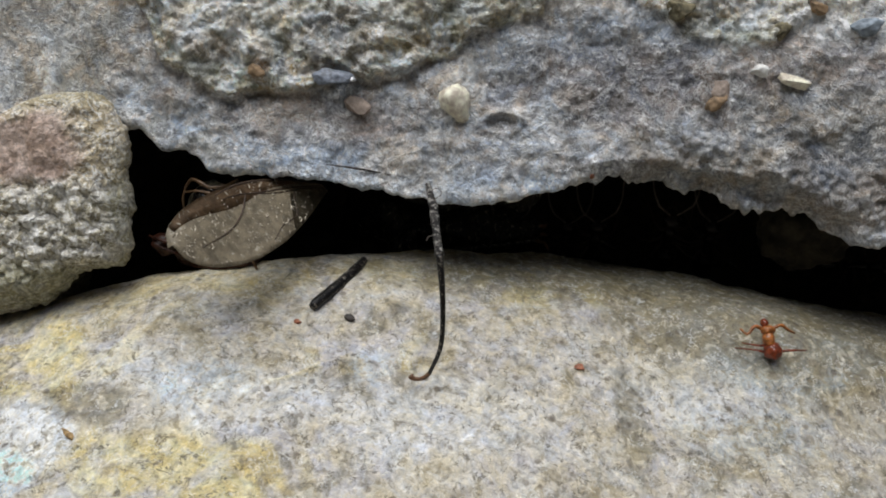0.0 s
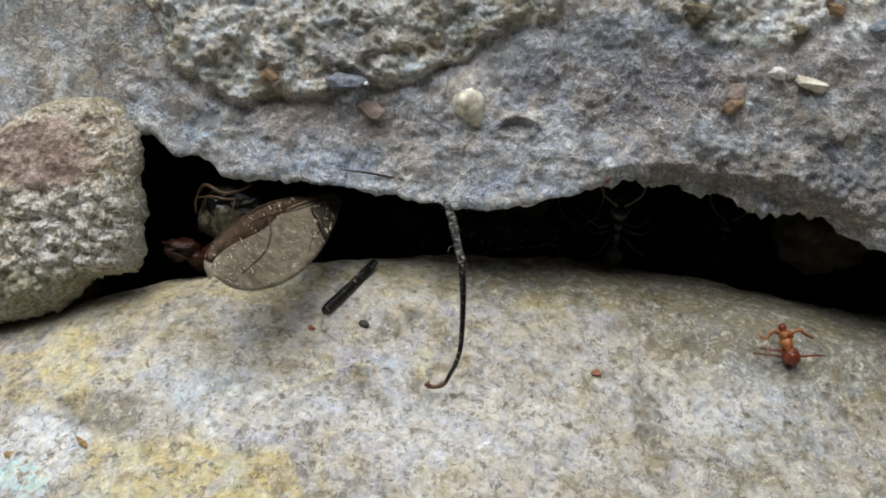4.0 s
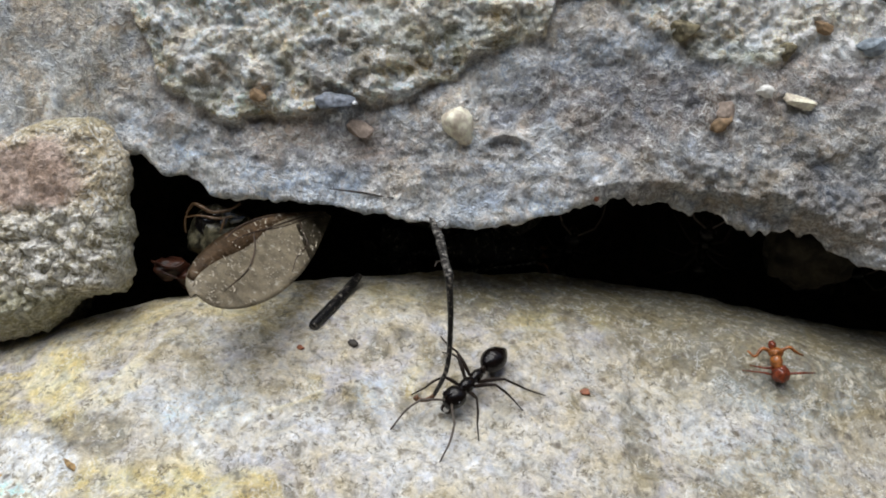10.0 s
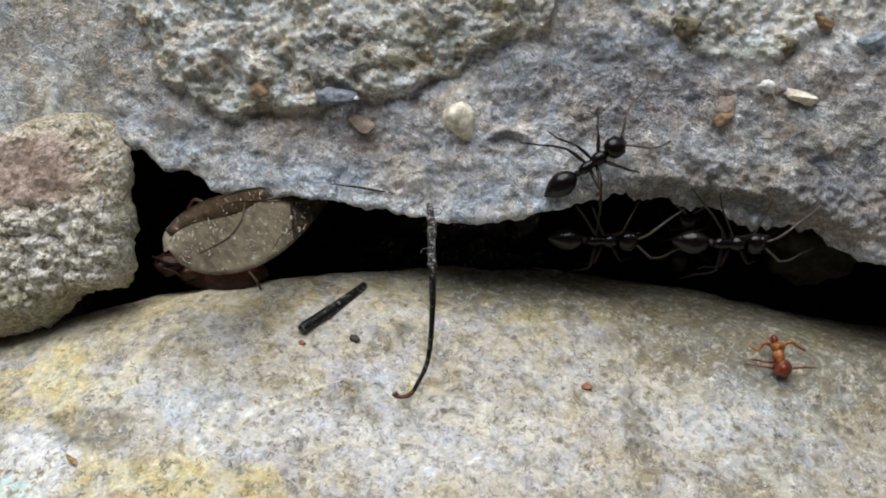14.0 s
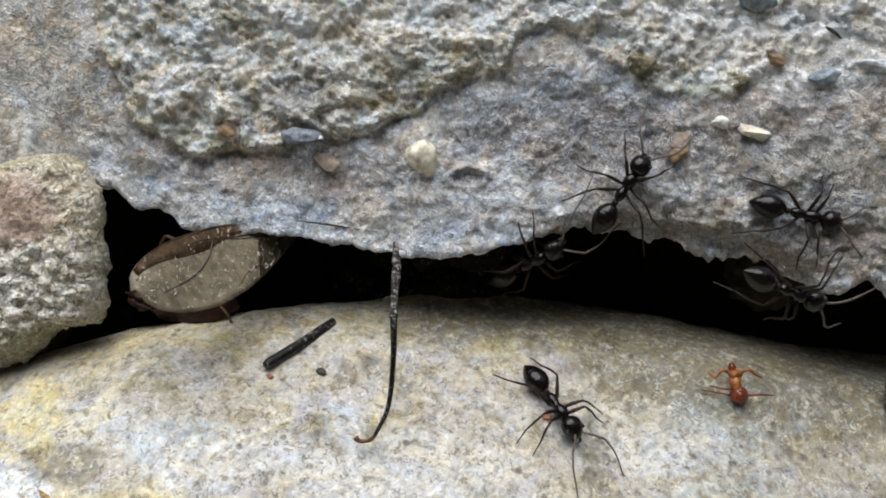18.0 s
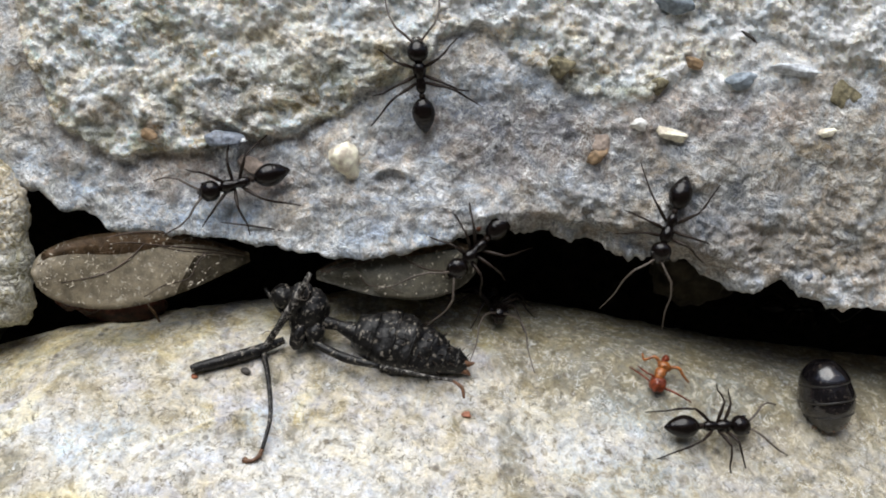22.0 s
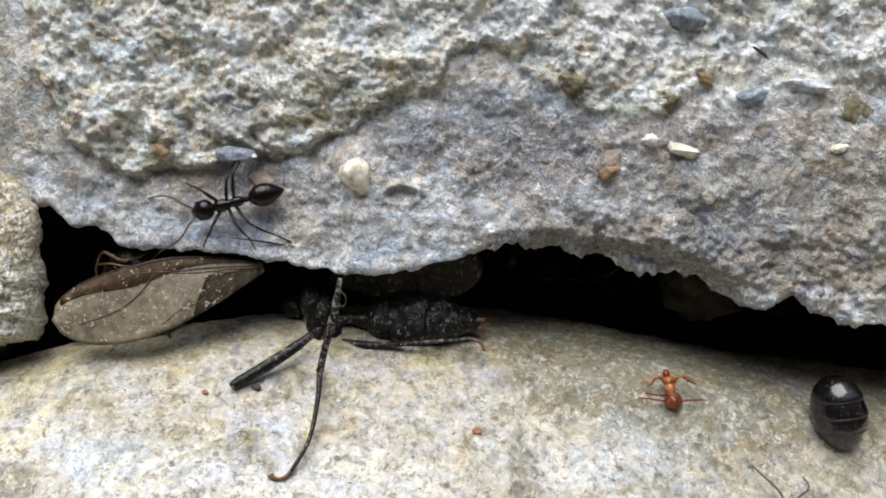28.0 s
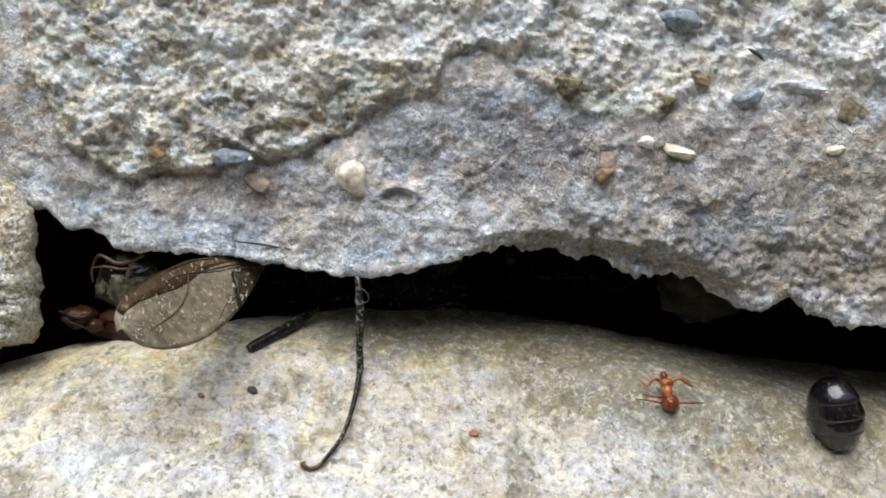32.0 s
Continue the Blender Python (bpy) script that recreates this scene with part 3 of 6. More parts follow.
def upper_stone():
    face_h = np.concatenate([np.linspace(60, 17, 10)[:-1], np.arange(17, 12.5, -0.14), np.arange(12.5, 0.0, -0.06)])
    lip_n = 7
    deep = np.concatenate([np.arange(0.1, 1.6, 0.09), np.linspace(1.7, 34, 26)])
    lip = lip_z(XS)
    rows = []
    edge = 0.16
    for h in face_h:
        rows.append((np.zeros_like(XS), lip + edge + h * (1 + 0 * XS), np.full_like(XS, -1.0), np.zeros_like(XS), h))
    for k in range(lip_n):
        a = math.pi / 2 * (k + 0.5) / lip_n
        rows.append((edge * (1 - math.cos(a)) + 0 * XS, lip + edge * (1 - math.sin(a)), np.full_like(XS, -math.cos(a)), np.full_like(XS, -math.sin(a)), 0.0))
    for d in deep:
        rise = 0.9 * d if d < 12 else 10.8 - 0.9 * (d - 12)
        side = step(60, 34, np.abs(XS))
        rows.append((edge + d + 0 * XS, lip + rise * side - 16 * (1 - side), np.zeros_like(XS), np.full_like(XS, -1.0), 0.0))
    rows.append((np.full_like(XS, 44.0), lip - 14.0, np.ones_like(XS), 0 * XS, 0.0))
    rows.append((np.full_like(XS, 44.0), lip + 40.0, np.ones_like(XS), 0 * XS, 0.0))
    rows.append((np.full_like(XS, 44.0), lip + 60.0, np.ones_like(XS), 0 * XS, 0.0))
    Yb, Zb, Ny, Nz = (np.array([r[i] for r in rows]) for i in range(4))
    H = np.array([r[4] for r in rows])[:, None]
    X = np.broadcast_to(XS, Yb.shape).copy()
    near = step(70, 24, np.abs(X))
    R = crusty(X, Zb) * step(-14, -10.5, X)
    front = upper_front(X, np.maximum(Zb, lip + 0.0))
    s = Yb * 0.9
    lump = fbm(X * 0.75, Zb * 0.75, s, 4, 41)
    knobs = 1 - np.clip(cells(X * 1.15 + 0.5 * lump, Zb * 1.15 + s + 0.4 * lump, 42), 0, 1)
    grains = 1 - np.clip(cells(X * 2.9 + lump, (Zb + Yb) * 2.9, 43), 0, 1)
    fine = fbm(X * 3.2, Zb * 3.2, s * 3, 3, 44, 0.6)
    veins = 1 - np.abs(fbm(X * 0.5, Zb * 0.9, s, 3, 47))
    crumbly = blob(X, Zb, 11.0, 1.8, 5.5, 1.5, 0.5, 48) + blob(X, Zb, 19.0, 0.8, 3.0, 2.0, 0.5, 49)
    boulders = 1 - np.clip(cells(X * 0.55 + 0.6 * lump, Zb * 0.62 + s + 0.6 * lump, 45), 0, 1)
    groove = np.exp(-((above_crust(X, Zb) + 0.18 + 0.25 * lump) / 0.26) ** 2) * step(-12.5, -10.5, X) * (0.55 + 0.45 * vnoise(X * 0.7, Zb * 0.3, 0.5, 52))
    out = R * (0.46 * lump + 0.36 * boulders + 0.28 * knobs + 0.20 * grains + 0.18 * fine - 0.44)
    out = out + (1 - R) * (0.36 * lump + 0.16 * np.abs(fbm(X * 1.3, Zb * 1.3, s, 3, 46)) + 0.04 * grains + 0.07 * fine + 0.14 * np.clip(veins - 0.8, 0, 1) + np.clip(crumbly, 0, 1) * (0.36 * knobs + 0.24 * grains - 0.22))
    out = out - groove * (0.26 - 0.19 * step(-4.5, -1.5, X))
    seat = np.hypot(X - 0.9, Zb - 5.3)
    out = out + 0.25 * np.exp(-(seat / 0.9) ** 2)
    pit = np.hypot((X - 2.55) / 0.72, (Zb - 4.05) / 0.40)
    out = out - 0.22 * (1 - step(0.35, 1.0, pit)) + 0.30 * np.exp(-((pit - 1.1) / 0.25) ** 2) * step(-0.4, 0.3, Zb - 4.0)
    out = out * near * np.where(Yb > 10, 0.3, 1.0) * (0.35 + 0.65 * step(-13.5, -11.0, X))
    Y = Yb + np.where(Yb < 40, front, 0) + Ny * out * 1.0
    Z = Zb + Nz * out * 1.0
    pale = np.clip(blob(X, Zb, 1.2, 5.6, 0.75, 1.3) * 0.8 + blob(X, Zb, -15.2, 6.4, 0.35, 1.3) * 0.9 + blob(X, Zb, -15.8, 7.6, 2.4, 2.2) * 0.3 + 0.38 * step(8.0, 10.5, Zb + lump) * step(-4.0, 6.0, X) + 0.55 * blob(X, Zb, 14.5, 8.4, 2.6, 1.0) + 1.0 * blob(X, Zb, 17.0, 10.2, 7.0, 2.8) + 0.5 * blob(X, Zb, 5.5, 11.5, 4.0, 1.2) + 0.4 * blob(X, Zb, -0.5, 10.5, 5.0, 2.2) + 0.45 * blob(X, Zb, -8.0, 7.6, 2.6, 1.4) + 0.35 * blob(X, Zb, 0.0, 1.7, 3.2, 0.7), 0, 1)
    ochre = np.clip(0.9 * blob(X, Zb, -6.75, 5.95, 0.42, 0.42) + 0.5 * blob(X, Zb, 10.0, 5.4, 1.4, 1.0) + 0.4 * blob(X, Zb, -3.4, 4.5, 1.0, 0.8) + 0.45 * blob(X, Zb, 16.5, 1.0, 1.6, 1.2) + 0.45 * blob(X, Zb, -8.5, 6.8, 0.9, 0.5) + 0.3 * blob(X, Zb, 4.0, 6.3, 1.6, 0.8) + 0.5 * blob(X, Zb, 2.6, 4.0, 0.5, 0.3), 0, 1) * 0.75
    # dark: own patches, plus the lip's underside shade painted at (7.0, 2.3)
    dark = np.clip(0.6 * blob(X, Zb, -3.8, 7.0, 1.5, 1.5) +  0.55 * blob(X, Zb, 14.3, 2.6, 1.3, 0.9) + 0.5 * blob(X, Zb, 7.0, 6.2, 4.0, 1.8) + 0.4 * blob(X, Zb, 11.5, 3.2, 7.0, 2.8) + 0.6 * blob(X, Zb, 7.0, 2.3, 2.4, 0.45) + 0.35 * blob(X, Zb, 18.0, 1.8, 4.5, 2.4) + 0.5 * blob(X, Zb, 18.4, -0.1, 0.7, 0.4), 0, 1) * 0.8
    blue = np.clip(0.9 * step(1.9, 0.5, Zb - lip + 0.8 * lump) * step(9.0, 4.0, X) + 0.6 * blob(X, Zb, -8.5, 3.9, 2.5, 1.0) + 0.7 * blob(X, Zb, 4.5, 6.0, 3.0, 2.6) + 0.5 * blob(X, Zb, 8.5, 8.3, 2.0, 1.4) + 0.6 * blob(X, Zb, 14.2, 2.6, 1.4, 1.0), 0, 1) * 0.85
    brown = np.clip(0.65 * blob(X, Zb, -4.5, 4.2, 3.4, 0.9) + 0.8 * blob(X, Zb, 7.5, 5.6, 3.6, 1.5) + 0.8 * blob(X, Zb, 15.5, 6.6, 4.5, 1.3) + 0.5 * blob(X, Zb, 2.5, 5.2, 1.6, 0.6), 0, 1) * 0.85
    tan = np.clip(0.9 * blob(X, Zb, 17.0, 2.6, 4.5, 2.8) + 0.8 * blob(X, Zb, 10.5, 2.4, 3.0, 0.8) + 0.7 * blob(X, Zb, 21.0, 4.0, 3.0, 4.0) + 0.9 * blob(X, Zb, -14.5, 7.5, 3.0, 4.0), 0, 1) * 0.8
    olive = np.clip(0.9 * blob(X, Zb, -9.6, 6.0, 1.6, 0.8) + 0.8 * blob(X, Zb, 2.2, 8.6, 2.6, 0.8) + 0.7 * blob(X, Zb, -1.2, 8.6, 1.6, 1.4) + 0.8 * blob(X, Zb, 12.5, 7.5, 1.6, 0.5) + 0.8 * blob(X, Zb, 9.3, 8.0, 0.8, 0.5) + 0.5 * blob(X, Zb, 20.5, 7.2, 1.3, 1.0), 0, 1) * 0.8
    ob = sheet("rock_upper", X, Y, Z, UPPER, wrap_rows=True, weights=(R, pale, ochre, dark), hues=(blue, brown, tan, olive))
    return tagged(ob, "overhanging grey rough rock with a lumpy pale crust", "rock", kind="structure")


def lower_stone():
    back = np.concatenate([np.linspace(36, 6, 20), np.arange(5.9, 0.05, -0.1)])
    q = np.concatenate([np.linspace(0.02, 0.5, 14), np.arange(0.55, 8.2, 0.06), np.arange(8.3, 10, 0.15), np.linspace(10.5, 60, 10)])
    top = lower_top(XS)
    Yr, Zr, Ny, Nz = [], [], [], []
    crest = crest_y(XS)
    for b in back:
        Yr.append(crest + b), Zr.append(top + 0.02 * b - min(9.2, 0.8 * max(0.0, b - 1.2))), Ny.append(0 * XS), Nz.append(1 + 0 * XS)
    for d in q:
        Zr.append(top - d), Yr.append(lower_front(XS, top - d))
        slope = 1.0 + 3.0 * math.exp(-d / 0.7)
        k = math.hypot(1, slope)
        Ny.append(-1 / k + 0 * XS), Nz.append(slope / k + 0 * XS)
    Yr.append(44 + 0 * XS), Zr.append(top - 60), Ny.append(0 * XS), Nz.append(0 * XS)
    Yb, Zb, Ny, Nz = (np.array(a) for a in (Yr, Zr, Ny, Nz))
    X = np.broadcast_to(XS, Yb.shape).copy()
    near = step(70, 24, np.abs(X))
    big = fbm(X * 0.45, Zb * 0.45, Yb * 0.45, 3, 51)
    mid = fbm(X * 1.5, Zb * 1.5, Yb * 1.5, 4, 52, 0.55)
    chips = np.clip(fbm(X * 0.9, Zb * 0.9, Yb * 0.9, 3, 53), 0.1, 1) - 0.1
    out = (0.13 * big + 0.07 * mid + 0.12 * chips) * near
    groove = blob(X, Zb, 7.1, -7.0, 0.5, 1.4)
    d0 = np.abs((Zb + 5.75) - 0.34 * (X + 6.6) + 0.25 * fbm(X * 1.2, Zb, 0.0, 2, 58))
    crease = np.exp(-(d0 / 0.09) ** 2) * step(-6.8, -6.2, X) * step(-2.9, -3.5, X)
    out = out - 0.12 * groove + 0.14 * crease
    Y, Z = Yb + Ny * out, Zb + Nz * out
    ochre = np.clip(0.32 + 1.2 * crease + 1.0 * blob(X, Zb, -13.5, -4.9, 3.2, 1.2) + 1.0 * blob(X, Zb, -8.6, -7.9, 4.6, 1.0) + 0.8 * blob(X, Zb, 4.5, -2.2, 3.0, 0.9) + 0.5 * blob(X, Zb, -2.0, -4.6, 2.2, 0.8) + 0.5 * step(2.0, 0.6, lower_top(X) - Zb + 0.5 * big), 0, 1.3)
    pale = np.clip(1.9 * blob(X, Zb, -13.5, -7.3, 1.5, 0.95, 0.3) + 0.45 * blob(X, Zb, -10.5, -5.0, 2.0, 0.8) + 0.5 * blob(X, Zb, -7.0, -6.0, 3.2, 0.9) + 0.45 * blob(X, Zb, 0.5, -6.6, 3.8, 1.2) + 0.5 * blob(X, Zb, 9.5, -6.0, 3.0, 1.2), 0, 1) * 0.85
    blue = np.clip(1.6 * blob(X, Zb, -13.9, -8.2, 0.9, 0.5) + 1.3 * blob(X, Zb, 14.0, -5.2, 3.2, 0.9) + 0.6 * blob(X, Zb, -2.2, -5.1, 0.8, 0.7) + 0.55 * blob(X, Zb, -8.0, -5.4, 1.8, 0.7) + 0.5 * blob(X, Zb, 12, -7.5, 3.0, 0.9), 0, 1) * 0.8
    # grey: olive stain, with the overhang's shade painted along crest and right end
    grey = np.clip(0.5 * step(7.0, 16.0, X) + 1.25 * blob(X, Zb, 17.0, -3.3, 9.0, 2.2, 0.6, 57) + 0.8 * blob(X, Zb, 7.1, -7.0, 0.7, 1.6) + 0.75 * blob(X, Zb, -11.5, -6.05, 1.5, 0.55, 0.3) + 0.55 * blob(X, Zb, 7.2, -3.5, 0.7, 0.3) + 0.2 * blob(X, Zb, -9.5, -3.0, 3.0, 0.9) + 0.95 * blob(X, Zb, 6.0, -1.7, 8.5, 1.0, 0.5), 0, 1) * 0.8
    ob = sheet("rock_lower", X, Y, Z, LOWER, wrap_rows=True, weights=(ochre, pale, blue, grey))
    return tagged(ob, "pale grey and ochre stained sloping rock below the crack", "rock", kind="structure")


BLOCK_A = [-180, -150, -120, -90, -70, -53, -36, -30, -25, -17, 0, 15, 29, 40, 48, 55, 73, 90, 115, 145, 180]
BLOCK_R = [9.0, 8.0, 5.0, 4.1, 4.0, 4.05, 4.1, 4.6, 5.25, 5.45, 5.15, 5.3, 5.85, 5.9, 5.7, 5.1, 4.0, 2.95, 3.4, 6.0, 9.0]


def left_block():
    """The rough stone wedged in the crack's end."""
    n = 620
    A = np.linspace(-180, 180, n, endpoint=False)
    rim = np.interp(A, BLOCK_A, BLOCK_R)
    a = np.radians(A)
    rim = rim + 0.13 * fbm(np.cos(a) * 4, np.sin(a) * 4, 0.0, 4, 61)
    s = np.concatenate([[0.004], np.linspace(0.03, 0.2, 12), np.arange(0.22, 1.0, 0.0125)])
    rows = [(k, -1.0 + 0.8 * k ** 14) for k in s]
    X = np.array([-16.8 + rim * k * np.cos(a) for k, y in rows])
    Z = np.array([0.85 + rim * k * np.sin(a) for k, y in rows])
    Y = np.array([y + 0 * a for k, y in rows])
    back = np.concatenate([np.arange(0.08, 1.6, 0.09), np.linspace(1.8, 9, 8)])
    X = np.vstack([X] + [-16.8 + rim * (1 - 0.45 * min(1.0, b / 2.2) - 0.4 * min(1.0, max(0.0, b - 2.2) / 5)) * np.cos(a) for b in back])
    Z = np.vstack([Z] + [0.85 + rim * (1 - 0.10 * min(1.0, b / 3.0)) * np.sin(a) for b in back])
    Y = np.vstack([Y] + [b + 0 * a for b in back])
    nb = len(back)
    lump = fbm(X * 0.7, Z * 0.7, Y * 0.7, 4, 62)
    pink = blob(X, Z, -15.4, 3.0, 2.4, 1.25, 0.3, 63)
    crust = step(2.4, 1.2, Z + 0.6 * lump) * step(-17.5, -15.0, X)
    grains = 1 - np.clip(cells(X * 1.7 + lump, (Z + Y) * 1.7, 64), 0, 1)
    fine = fbm(X * 3.2, Z * 3.2, Y * 3.2, 3, 65, 0.6)
    out = 0.32 * lump + (1 - pink) * (0.2 * grains + 0.2 * fine) + 0.42 * crust * grains + pink * (0.05 * fine + 0.12)
    Y[:-nb] -= out[:-nb] * (1 - 0.65 * np.array([k for k, y in rows])[:, None] ** 10)
    X[-nb:] += 0.55 * out[-nb:] * np.cos(a)
    Z[-nb:] += 0.55 * out[-nb:] * np.sin(a)
    green = np.clip(blob(X, Z, -11.5, 1.0, 0.7, 2.4, 0.4, 66) * 0.7 + 0.9 * blob(X, Z, -14.5, -2.3, 4.5, 1.0, 0.4, 67) + 0.6 * step(4.2, 5.2, Z), 0, 1) * 0.7
    ob = sheet("rock_block", X, Y, Z, BLOCK, wrap_cols=True, weights=(pink, green, crust * 0.75, 0 * X))
    return tagged(ob, "tan rough stone block with a pinkish smooth patch", "stone")


upper_stone()
lower_stone()
left_block()


def inner_rock():
    bm = bmesh.new()
    egg(bm, (0, 0, 0), (2.0, 1.6, 1.7), 0.1, None, 0.3, 4, 60, 40)
    ob = part("inner_stone", bm, SHADED_STONE, None)
    tagged(ob, "brown stone wedged deep in the crack, coloured dark for the shade there", "stone")
    return at(ob, 15.9, 5.2, 0.2)


inner_rock()



def crack_backing():
    """An added near-black wall far behind the stones, to keep the crack dark."""
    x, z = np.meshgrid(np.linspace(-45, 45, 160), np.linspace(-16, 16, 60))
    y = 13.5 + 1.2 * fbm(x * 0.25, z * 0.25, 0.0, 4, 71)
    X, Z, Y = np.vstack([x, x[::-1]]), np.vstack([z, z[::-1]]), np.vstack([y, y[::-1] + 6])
    ob = sheet("crack_backing_wall", X, Y, Z, CRACK_DARK, wrap_rows=True)
    return tagged(ob, "unseen near-black wall added to keep the back of the crack dark", "soil", kind="structure")


def shade_bank():
    """An added, unseen bank behind the viewer that blocks low sky light."""
    az, h = np.meshgrid(np.radians(np.linspace(-200, 20, 120)), np.linspace(0, 1, 24))
    r = 165 + 90 * h + 11 * fbm(np.cos(az) * 5, np.sin(az) * 5, h * 3, 3, 72)
    z = -50 + h * (172 + 29 * fbm(np.cos(az) * 4, np.sin(az) * 4, 0.0, 3, 73))
    X, Y, Z = r * np.cos(az), r * np.sin(az), z
    X, Y, Z = np.vstack([X, 1.4 * X[::-1]]), np.vstack([Y, 1.4 * Y[::-1]]), np.vstack([Z, Z[::-1] - 2])
    ob = sheet("shade_bank", X, Y, Z, EARTH, wrap_rows=True)
    return tagged(ob, "unseen low bank facing the ledge, added to block low sky light", "bank", kind="structure")


crack_backing()
shade_bank()

# the ground below the ledge, out to the horizon
gm = bpy.data.meshes.new("ground")
g = 400.0
gm.from_pydata([(-g, -g, -0.045), (g, -g, -0.045), (g, g, -0.045), (-g, g, -0.045)], [], [(0, 1, 2, 3)])
gm.materials.append(EARTH)
tagged(new("ground", gm), "dry brown earth below the rock ledge", "ground", kind="structure")


# ---- small things lying on the stones ----
def on_upper(x, z, lift=0.0):
    return (x, float(upper_front(x, z)) - lift, z)


def on_lower(x, z, lift=0.0):
    return (x, float(lower_front(x, z)) - 0.7 * lift, z + 0.7 * lift)


def pebble(name, place, r, material, label, category, turn=(0, 0, 0), rough=0.25, seed=0, pinch=0.0):
    """A chipped grain: a lump cut by a few planes, with a rough skin."""
    bm = bmesh.new()
    bmesh.ops.create_icosphere(bm, subdivisions=4, radius=1.0)
    rnd = random.Random(seed * 7 + 3)
    planes = [(Vector((rnd.gauss(0, 1), rnd.gauss(0, 1), rnd.gauss(0, 1))).normalized(), rnd.uniform(0.45, 0.8)) for k in range(9)]
    for w in bm.verts:
        for nrm, d in planes:
            over = w.co.dot(nrm) - d
            if over > 0:
                w.co -= nrm * over * 0.93
        k = 1 - pinch * w.co.x
        n1 = noise.noise(w.co * 2.2 + Vector((seed, 0.3, 0.7))) * rough * 0.5 + noise.noise(w.co * 6.0 + Vector((0.2, seed, 0.7))) * 0.07
        w.co = Vector((w.co.x * r[0], w.co.y * r[1] * k, w.co.z * r[2] * k)) * (1.25 + n1)
    ob = part(name, bm, material, None)
    tagged(ob, label, category)
    return at(ob, *place, *turn)




def pointed_grain():
    """A chipped grain that tapers to a blunt point."""
    bm = bmesh.new()
    lathe(bm, [(-0.66, 0.12), (-0.58, 0.52), (-0.36, 0.74), (-0.05, 0.78), (0.22, 0.66), (0.48, 0.48), (0.70, 0.33), (0.80, 0.12)], 9, 0.8, 0.35, 6)
    bmesh.ops.subdivide_edges(bm, edges=bm.edges[:], cuts=2, use_grid_fill=True)
    for w in bm.verts:
        w.co *= 1 + 0.10 * noise.noise(w.co * 2.4) + 0.05 * noise.noise(w.co * 7.0)
    ob = part("pale_grain", bm, PALE_GRAIN, None)
    tagged(ob, "pale cream pointed stone grain set in the grey rock", "grain")
    return at(ob, *on_upper(0.74, 4.86, 0.12), 0, 62, 0)


pointed_grain()
pebble("white_chip", on_upper(12.42, 6.11, 0.2), (0.30, 0.22, 0.24), WHITE_CHIP, "small white mineral chip on the grey rock", "chip", (0, 20, 0), 0.6, 2)
pebble("pale_grain", on_upper(13.68, 5.74, 0.2), (0.72, 0.22, 0.20), PALE_GRAIN, "elongated cream stone grain beside a white chip", "grain", (0, 16, 0), 0.25, 3)
pebble("brown_grain", on_upper(10.79, 4.92, 0.06), (0.40, 0.28, 0.32), BROWN_GRAIN, "angular brown stone grain on the grey rock", "grain", (0, -30, 0), 0.5, 4)
pebble("glassy_grain", on_upper(-3.25, 5.68, 0.62), (0.19, 0.16, 0.19), CLEAR_GRAIN, "small clear glassy grain in the rock crust", "grain", (0, 0, 0), 0.08, 5)
pebble("grey_chip", on_upper(-3.91, 5.71, 0.33), (0.62, 0.25, 0.30), GREY_CHIP, "blue-grey mineral chip in the rock crust", "chip", (0, 0, 0), 0.35, 6)
pebble("red_grain", on_upper(6.00, 2.17, 0.15), (0.22, 0.15, 0.15), RED_GRAIN, "small rusty red grain at the rock's lip", "grain", (0, 20, 0), 0.4, 7)
pebble("red_grain", on_lower(5.40, -5.20, 0.06), (0.17, 0.14, 0.12), RED_GRAIN, "small rusty red grain on the pale rock", "grain", (0, 0, 0), 0.4, 8)
pebble("dark_chip", on_lower(-3.19, -3.43, 0.06), (0.18, 0.15, 0.12), DARK_CHIP, "tiny black chip lying on the pale rock", "chip", (0, 35, 0), 0.45, 9)
pebble("red_grain", on_lower(-5.10, -3.51, 0.04), (0.12, 0.12, 0.08), RED_GRAIN, "tiny rusty crumb on the pale rock", "grain", (0, 0, 0), 0.4, 10)
pebble("brown_grain", on_upper(-6.80, 5.94, 0.38), (0.30, 0.22, 0.22), BROWN_GRAIN, "rusty brown grain in the rock crust", "grain", (0, 20, 0), 0.4, 11)
pebble("grey_chip", on_upper(19.17, -0.05, -0.02), (0.62, 0.25, 0.32), GREY_CHIP, "blue-grey chip at the rock's lip", "chip", (0, 10, 0), 0.35, 12)
pebble("brown_grain", on_upper(14.57, 8.52, 0.12), (0.33, 0.25, 0.24), BROWN_GRAIN, "dull brown grain in the pale crust", "grain", (0, 10, 0), 0.35, 13)


pebble("blue_chip", on_upper(13.65, 10.95, 0.24), (0.92, 0.3, 0.42), BLUE_CHIP, "broad blue-grey mineral chip in the pale crust", "chip", (0, 5, 0), 0.35, 14)
pebble("olive_grain", on_upper(13.17, 7.66, -0.02), (0.42, 0.35, 0.30), OLIVE_GRAIN, "olive brown lump at the crust's edge", "grain", (0, -20, 0), 0.4, 15)
pebble("white_chip", on_upper(18.52, 8.12, 0.35), (0.85, 0.22, 0.2), STREAK, "long whitish mineral streak in the crust", "chip", (0, 8, 0), 0.4, 16)
pebble("blue_chip", on_upper(16.46, 7.78, 0.08), (0.55, 0.25, 0.28), BLUE_CHIP, "blue-grey mineral chip at the crust's edge", "chip", (0, -10, 0), 0.4, 17)
pebble("olive_grain", on_upper(20.80, 7.08, -0.1), (0.72, 0.40, 0.55), OLIVE_GRAIN, "mossy olive lump in the crust", "grain", (0, 30, 0), 0.45, 18)
